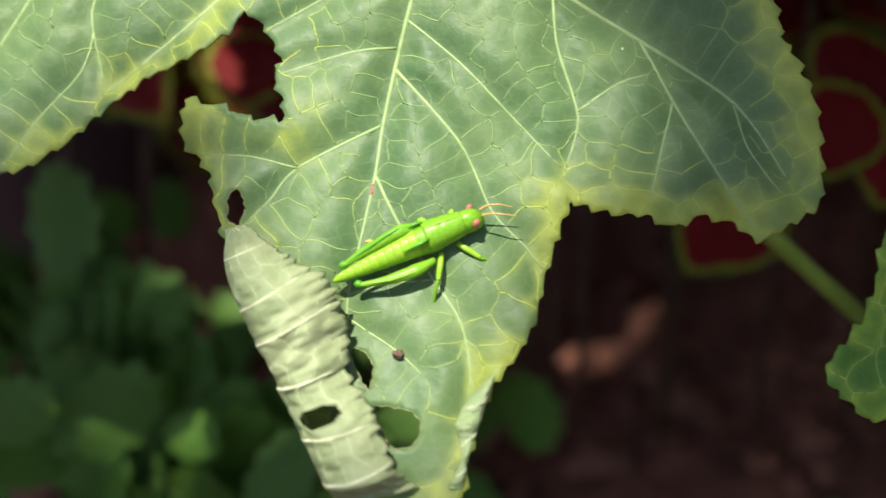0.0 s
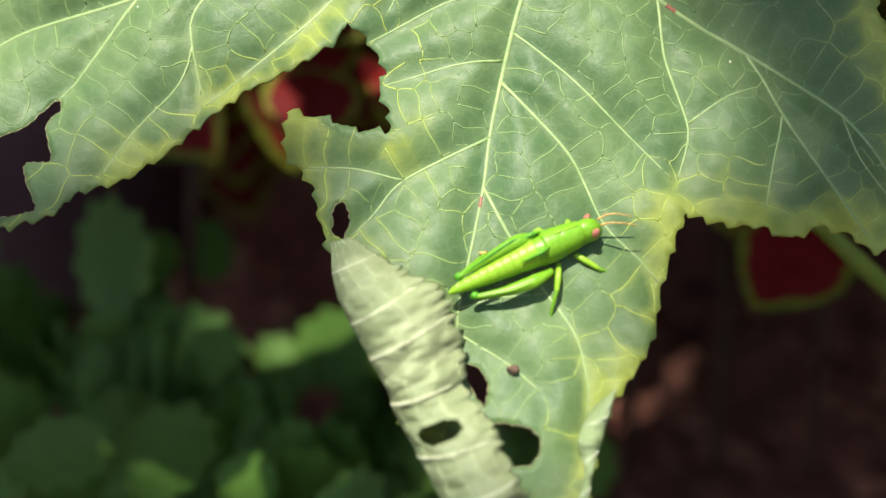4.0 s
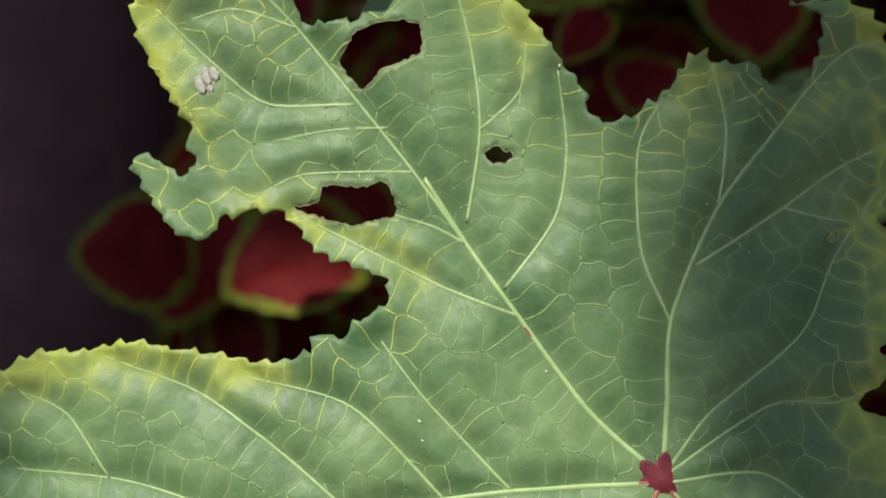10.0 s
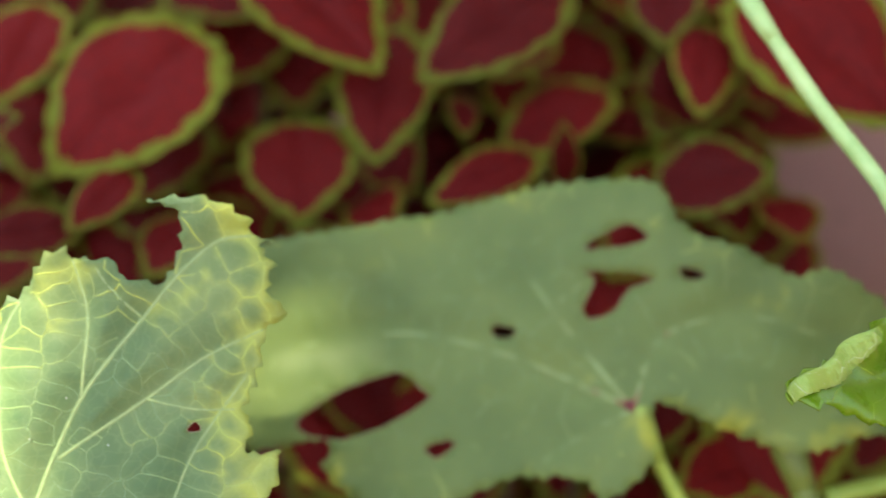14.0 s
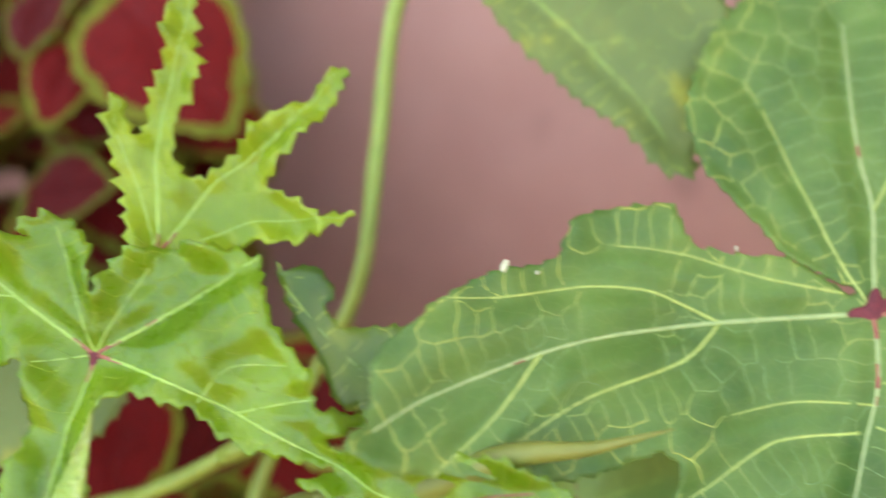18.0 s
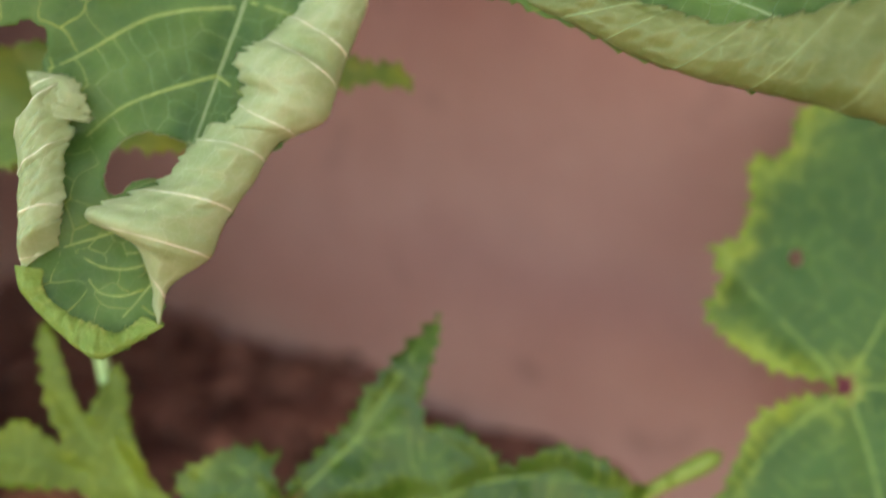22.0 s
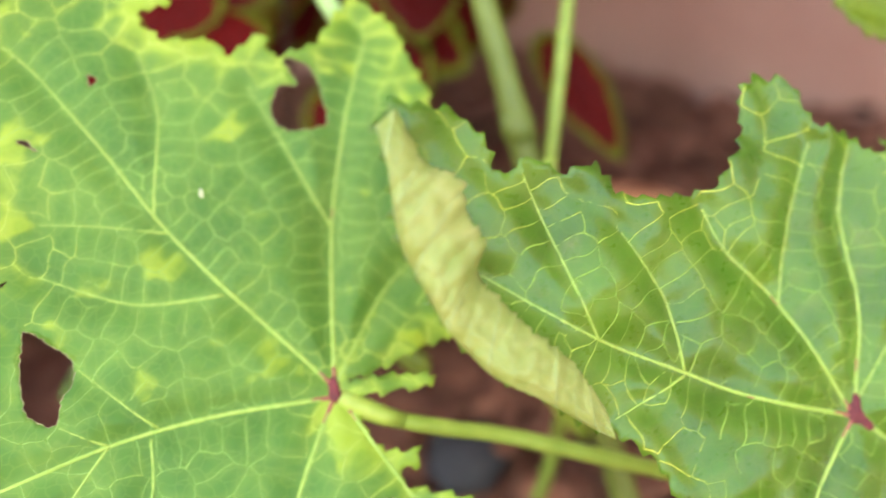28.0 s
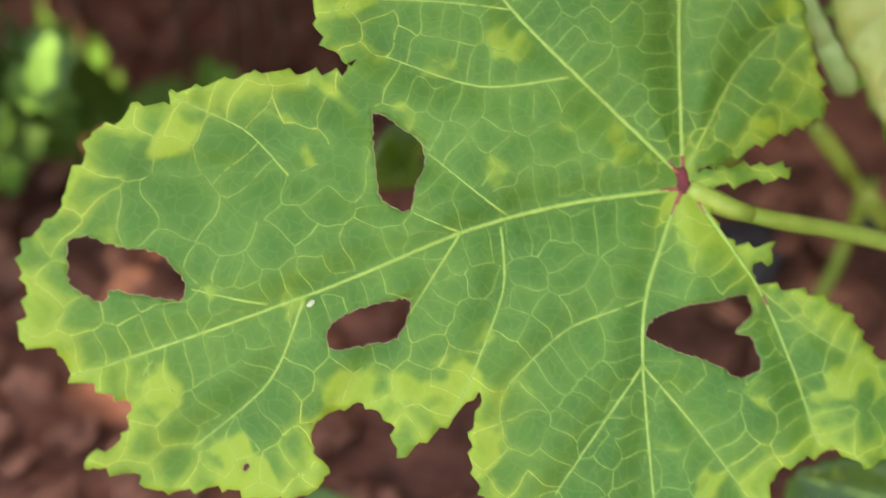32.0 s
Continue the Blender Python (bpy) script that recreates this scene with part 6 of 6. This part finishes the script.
for uv in ((-8.42, 7.12), (-8.52, 6.98), (-8.3, 7.22), (-8.35, 6.95), (-8.46, 7.26), (-8.56, 7.1)):
    crumb(SHAPE_A, uv, rng.uniform(0.0005, 0.0009), DRY, "dry_patch", "small dry grey patch of eaten leaf skin", rng.uniform(1.0, 1.7), 0.12)

# ---------------------------------------------------------------- grasshopper
def grasshopper(shape, parent_pose):
    """A bright green young grasshopper; x runs from tail to head in its own space (cm)."""
    tail, head = np.array((-2.02, -6.84)), np.array((0.42, -5.80))
    axis = (head - tail) / np.linalg.norm(head - tail)
    mid = (tail + head) / 2
    base = shape.at([mid])[0]
    slope = (shape.lift(np.array([mid + axis]))[0] - shape.lift(np.array([mid - axis]))[0]) / 2
    x = Vector((axis[0], -slope, axis[1])).normalized()
    y0 = Vector((0.03, 1.0, -0.13)).normalized()
    z = -(y0 - y0.dot(x) * x).normalized()          # away from the leaf
    y = z.cross(x)
    m = Matrix((x, y, z)).transposed().to_4x4()
    m.translation = Vector(base)
    thing = empty("grasshopper", parent_pose @ m, "bright green young grasshopper standing on the eaten leaf", "insect")
    L = float(np.linalg.norm(head - tail))

    LEANS = radians(26)

    def leaned(points):
        """The trunk leans over on its legs, so that one flank shows."""
        c, s = math.cos(LEANS), math.sin(LEANS)
        return [(x, y * c + (z - 0.2) * s, 0.2 + (z - 0.2) * c - y * s) for x, y, z in points]

    def trunk(name, stations, mat, label="", sides=24, parent=thing):
        """stations: x, height of the middle, half width, half height."""
        st = spline(stations, 0.05)
        verts, faces = [], []
        for sx, sz, hw, hh in st:
            ring = [(sx, hw * math.cos(a), sz + hh * math.sin(a)) for a in (2 * math.pi * k / sides for k in range(sides))]
            verts += [(x / 100, y / 100, z / 100) for x, y, z in leaned(ring)]
        for i in range(len(st) - 1):
            for k in range(sides):
                a, b = i * sides + k, i * sides + (k + 1) % sides
                faces.append((a, b, b + sides, a + sides))
        faces += [tuple(range(sides))[::-1], tuple(range((len(st) - 1) * sides, len(st) * sides))]
        ob = mesh_object(name, verts, faces, mat, parent)
        return tagged(ob, label) if label else ob

    def limb(name, points, radii, mat, parent=thing, label="", flat=1.0, lean=False):
        pts = spline(leaned(points) if lean else points, 0.05) / 100
        run = np.linspace(0, 1, len(pts))
        rad = np.interp(run, np.linspace(0, 1, len(radii)), radii) / 100
        v, f = tube(pts, rad, 12, flat)
        ob = mesh_object(name, v, f, mat, parent)
        return tagged(ob, label) if label else ob

    h = L / 2
    # abdomen of close-set rings, slimmer towards the tail
    for k in range(10):
        a0 = -h + 0.03 + k * 0.148
        w0, w1 = 0.075 + 0.165 * (k / 10) ** 0.8, 0.075 + 0.165 * ((k + 1) / 10) ** 0.8
        zc = 0.26 + 0.012 * k
        trunk("abdomen_ring", [(a0, zc, w0 * 0.985, w0 * 1.105), (a0 + 0.03, zc, w0, w0 * 1.12), (a0 + 0.135, zc + 0.01, w1 * 0.99, w1 * 1.11), (a0 + 0.165, zc + 0.01, w1 * 0.98, w1 * 1.10)], HOPPER_PALE)
        limb("back_mark", [(a0 + 0.03, 0.0, zc + w0 * 1.12), (a0 + 0.1, 0.0, zc + w1 * 1.13)], [0.012, 0.022, 0.010], HOPPER_SPOT, lean=True)
    trunk("tail_tip", [(-h - 0.08, 0.25, 0.015, 0.02), (-h - 0.02, 0.25, 0.05, 0.055), (-h + 0.06, 0.26, 0.078, 0.085)], HOPPER_PALE)
    trunk("thorax", [(0.05, 0.36, 0.21, 0.24), (0.25, 0.37, 0.25, 0.27), (0.5, 0.38, 0.27, 0.29), (0.75, 0.39, 0.24, 0.27)], HOPPER)
    shield = trunk("pronotum", [(0.34, 0.41, 0.25, 0.29), (0.38, 0.41, 0.28, 0.31), (0.62, 0.415, 0.265, 0.30), (0.66, 0.41, 0.255, 0.288), (0.70, 0.415, 0.258, 0.295), (0.95, 0.415, 0.225, 0.265), (1.06, 0.41, 0.20, 0.245)], HOPPER, "smooth saddle-shaped neck shield")
    limb("keel", [(0.38, 0.0, 0.722), (0.7, 0.0, 0.715), (1.0, 0.0, 0.675)], [0.014, 0.02, 0.012], HOPPER_PALE, shield, lean=True)
    trunk("head", [(0.98, 0.39, 0.17, 0.22), (1.08, 0.40, 0.195, 0.245), (1.25, 0.385, 0.185, 0.245), (1.36, 0.345, 0.145, 0.20), (1.43, 0.29, 0.07, 0.12)], HOPPER)
    for s in (-1, 1):
        limb("wing_pad", [(0.40, s * 0.17, 0.66), (0.25, s * 0.20, 0.65), (0.05, s * 0.19, 0.60), (-0.1, s * 0.17, 0.54)], [0.02, 0.075, 0.06, 0.012], HOPPER_DARK, flat=0.5, lean=True)
        bm = bmesh.new()
        bmesh.ops.create_uvsphere(bm, u_segments=18, v_segments=12, radius=1.0)
        for v in bm.verts:
            v.co = Vector((v.co.x * 0.076, v.co.y * 0.06, v.co.z * 0.12)) / 100
        me = bpy.data.meshes.new("eye")
        bm.to_mesh(me)
        bm.free()
        me.materials.append(HOPPER_EYE)
        me.polygons.foreach_set("use_smooth", [True] * len(me.polygons))
        eye = new("eye", me)
        eye.parent = thing
        ex, ey, ez = leaned([(1.25, s * 0.165, 0.48)])[0]
        eye.matrix_local = pose(ex / 100, ey / 100, ez / 100, -26, 15, s * 8)
        tagged(eye, "pinkish-brown oval eye")
        limb("antenna", [(1.40, s * 0.06, 0.50), (1.55, s * 0.09 - 0.04, 0.56), (1.75, s * 0.11 - 0.13, 0.55), (1.95, s * 0.10 - 0.24, 0.50)], [0.02, 0.016, 0.012, 0.007], HOPPER_TAN, label="short tan feeler", lean=True)
    # near flank, then far flank: jumping leg folded along the body
    thigh = limb("hind_thigh", [(0.36, -0.31, 0.30), (0.0, -0.36, 0.38), (-0.5, -0.33, 0.38), (-1.0, -0.22, 0.33)], [0.06, 0.118, 0.102, 0.066, 0.040], HOPPER, label="long folded jumping thigh")
    limb("thigh_ridge", [(0.25, -0.36, 0.43), (-0.1, -0.38, 0.50), (-0.5, -0.35, 0.475), (-0.95, -0.23, 0.375)], [0.006, 0.012, 0.011, 0.008], HOPPER_PALE, thigh)
    limb("knee", [(-0.95, -0.19, 0.32), (-1.02, -0.19, 0.32), (-1.08, -0.19, 0.29)], [0.045, 0.075, 0.04], HOPPER_DARK)
    limb("hind_shin", [(-1.04, -0.19, 0.28), (-0.6, -0.30, 0.12), (-0.25, -0.34, 0.03)], [0.035, 0.028, 0.022], HOPPER)
    limb("hind_foot", [(-0.25, -0.34, 0.03), (-0.1, -0.37, 0.012)], [0.03, 0.018], HOPPER_TAN)
    thigh = limb("hind_thigh", [(0.40, 0.30, 0.36), (0.0, 0.36, 0.46), (-0.5, 0.30, 0.42), (-1.12, 0.20, 0.34)], [0.06, 0.12, 0.10, 0.062, 0.038], HOPPER, label="long folded jumping thigh")
    limb("thigh_ridge", [(0.25, 0.37, 0.50), (-0.1, 0.40, 0.575), (-0.5, 0.33, 0.52), (-1.05, 0.22, 0.385)], [0.01, 0.022, 0.02, 0.012], HOPPER_DARK, thigh)
    limb("knee", [(-1.05, 0.21, 0.30), (-1.13, 0.21, 0.30), (-1.2, 0.21, 0.27)], [0.045, 0.075, 0.04], HOPPER_DARK)
    limb("hind_shin", [(-1.15, 0.21, 0.26), (-0.8, 0.34, 0.12), (-0.5, 0.43, 0.03)], [0.035, 0.028, 0.022], HOPPER)
    limb("hind_foot", [(-0.5, 0.43, 0.03), (-0.62, 0.47, 0.012)], [0.035, 0.025], HOPPER_TAN)
    for s, knee, foot in ((-1, (0.28, -0.66, 0.34), (0.02, -1.12, 0.02)), (1, (0.35, 0.40, 0.25), (0.25, 0.45, 0.02))):
        limb("middle_thigh", [(0.52, s * 0.24, 0.24), (0.42, s * 0.42, 0.33), knee], [0.05, 0.056, 0.042], HOPPER_PALE)
        limb("middle_shin", [knee, tuple((np.array(knee) + np.array(foot)) / 2 + (-0.03, 0, 0.02)), foot], [0.038, 0.03, 0.022], HOPPER)
        limb("middle_foot", [foot, (foot[0] - 0.02, foot[1] + s * 0.1, 0.012)], [0.02, 0.012], HOPPER_TAN)
    for s, knee, foot in ((-1, (1.12, -0.58, 0.28), (1.46, -0.86, 0.02)), (1, (0.98, 0.36, 0.22), (1.0, 0.42, 0.02))):
        limb("front_thigh", [(0.85, s * 0.2, 0.24), (0.96, s * 0.36, 0.28), knee], [0.05, 0.055, 0.04], HOPPER_PALE)
        limb("front_shin", [knee, tuple((np.array(knee) + np.array(foot)) / 2), foot], [0.038, 0.03, 0.022], HOPPER)
        limb("front_foot", [foot, (foot[0] + 0.1, foot[1] + s * 0.02, 0.012)], [0.02, 0.012], HOPPER_TAN)
    return thing


HOPPER_THING = grasshopper(SHAPE_A, BED @ Matrix.Translation(Vector(SHAPE_A.c) / 100))

bm = bmesh.new()
bmesh.ops.create_icosphere(bm, subdivisions=3, radius=0.0011)
for v in bm.verts:
    v.co *= 1 + 0.3 * noise.noise(v.co * 1500)
    v.co.z *= 0.7
me = bpy.data.meshes.new("dropping")
bm.to_mesh(me)
bm.free()
me.materials.append(PELLET)
ob = new("dropping", me)
p = SHAPE_A.at([(-0.95, -8.04)], 0.06)[0]
ob.matrix_world = BED @ Matrix.Translation(Vector(SHAPE_A.c) / 100) @ Matrix.Translation(p)
tagged(ob, "small brown crumbly dropping lying on the leaf", "dropping")


# ---------------------------------------------------------------- unseen boards overhead that shade the bed
# no pergola is known here: boards added out of view to shape the sunlight
SHADE_BOARDS = tagged(new("pergola"), "unseen boards on posts, added to shade the bed", "pergola", kind="structure")
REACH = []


def shade_board(*plan):
    """A board added out of view, laid out by the part of the bed it keeps in shade (cm across and up)."""
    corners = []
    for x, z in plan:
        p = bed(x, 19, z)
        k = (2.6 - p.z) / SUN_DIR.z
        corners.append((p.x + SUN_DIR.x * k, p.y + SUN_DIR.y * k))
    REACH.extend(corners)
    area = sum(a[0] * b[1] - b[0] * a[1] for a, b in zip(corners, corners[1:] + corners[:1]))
    slab("shade_board", corners if area > 0 else corners[::-1], 2.6, 2.62, SHADE_WOOD).parent = SHADE_BOARDS


shade_board((-0.2, -8.4), (60, -8.4), (60, 15.5), (3.4, 15.5), (3.4, 11.5), (4.6, 9.0), (5.4, 2.9), (5.8, 0.8), (5.2, -1.4), (1.2, -1.8), (0.9, -3.0))
# thin added battens darken the large leaf's right side, keeping out about half of the sun
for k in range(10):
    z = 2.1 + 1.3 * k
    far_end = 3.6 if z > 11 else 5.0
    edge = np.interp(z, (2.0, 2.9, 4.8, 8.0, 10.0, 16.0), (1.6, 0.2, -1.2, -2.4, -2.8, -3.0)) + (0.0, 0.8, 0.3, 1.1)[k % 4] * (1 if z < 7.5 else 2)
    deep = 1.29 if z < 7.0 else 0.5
    shade_board((edge, z), (far_end, z), (far_end, z + deep), (edge, z + deep))
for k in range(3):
    shade_board((2.0 + 0.8 * (k % 2), -0.9 + k * 1.1), (5.6, -0.9 + k * 1.1), (5.6, -0.45 + k * 1.1), (2.0 + 0.8 * (k % 2), -0.45 + k * 1.1))
shade_board((-62, 15.8), (60, 15.8), (60, 90), (-62, 90))
shade_board((-62, -8.4), (-3.8, -8.4), (-4.6, -2.2), (-4.9, 0.4), (-6.4, 0.5), (-9.5, -1.0), (-13.3, -1.2), (-13.3, 2), (-13.2, 5.5), (-12.6, 8.5), (-12.2, 15.5), (-62, 15.5))
shade_board((-62, -34), (60, -34), (60, -8.7), (-62, -8.7))
left, right = min(p[0] for p in REACH), max(p[0] for p in REACH)
front, rear = min(p[1] for p in REACH), max(p[1] for p in REACH)


# beams and posts that carry the added boards
def timber(name, x0, y0, x1, y1, low, high):
    slab(name, [(x0, y0), (x1, y0), (x1, y1), (x0, y1)], low, high, SHADE_WOOD).parent = SHADE_BOARDS


for x in (left + 0.04, right - 0.12):
    timber("beam", x, front, x + 0.08, rear, 2.5, 2.598)
    timber("post", x, front + 0.02, x + 0.08, front + 0.10, -0.09, 2.5)
timber("post", left + 0.04, rear - 0.12, left + 0.12, rear - 0.04, -0.09, 2.5)


def motions():
    """The insect leans a little on its legs while it rests."""
    m = HOPPER_THING.matrix_world.copy()
    rows = []
    for t, dx, dy, a in ((0.0, -0.0006, 0.0, 0.0), (2.5, -0.0002, 0.0, 0.4), (4.5, 0.0, 0.0, 0.0), (5.5, 0.0, 0.0, 0.0), (6.0, 0.0004, 0.0002, -0.8), (7.5, 0.0004, 0.0002, -0.5), (32.0, 0.0004, 0.0002, 0.0)):
        rows.append((t, m @ pose(dx, dy, 0, 0, 0, a)))
    walk(HOPPER_THING, rows)
    # the leaf with the rolled edges swings in a breath of wind
    base = THING_D.matrix_world.copy()
    swing = ((0.0, 0.0), (22.0, 0.0), (23.0, -0.0008), (23.5, 0.0012), (24.0, 0.0033), (24.5, -0.0038), (25.0, 0.0063), (25.5, 0.0005), (27.0, 0.0), (32.0, 0.0))
    walk(THING_D, [(t, base @ pose(dx, 0, 0, 0, 0, 0)) for t, dx in swing])


motions()
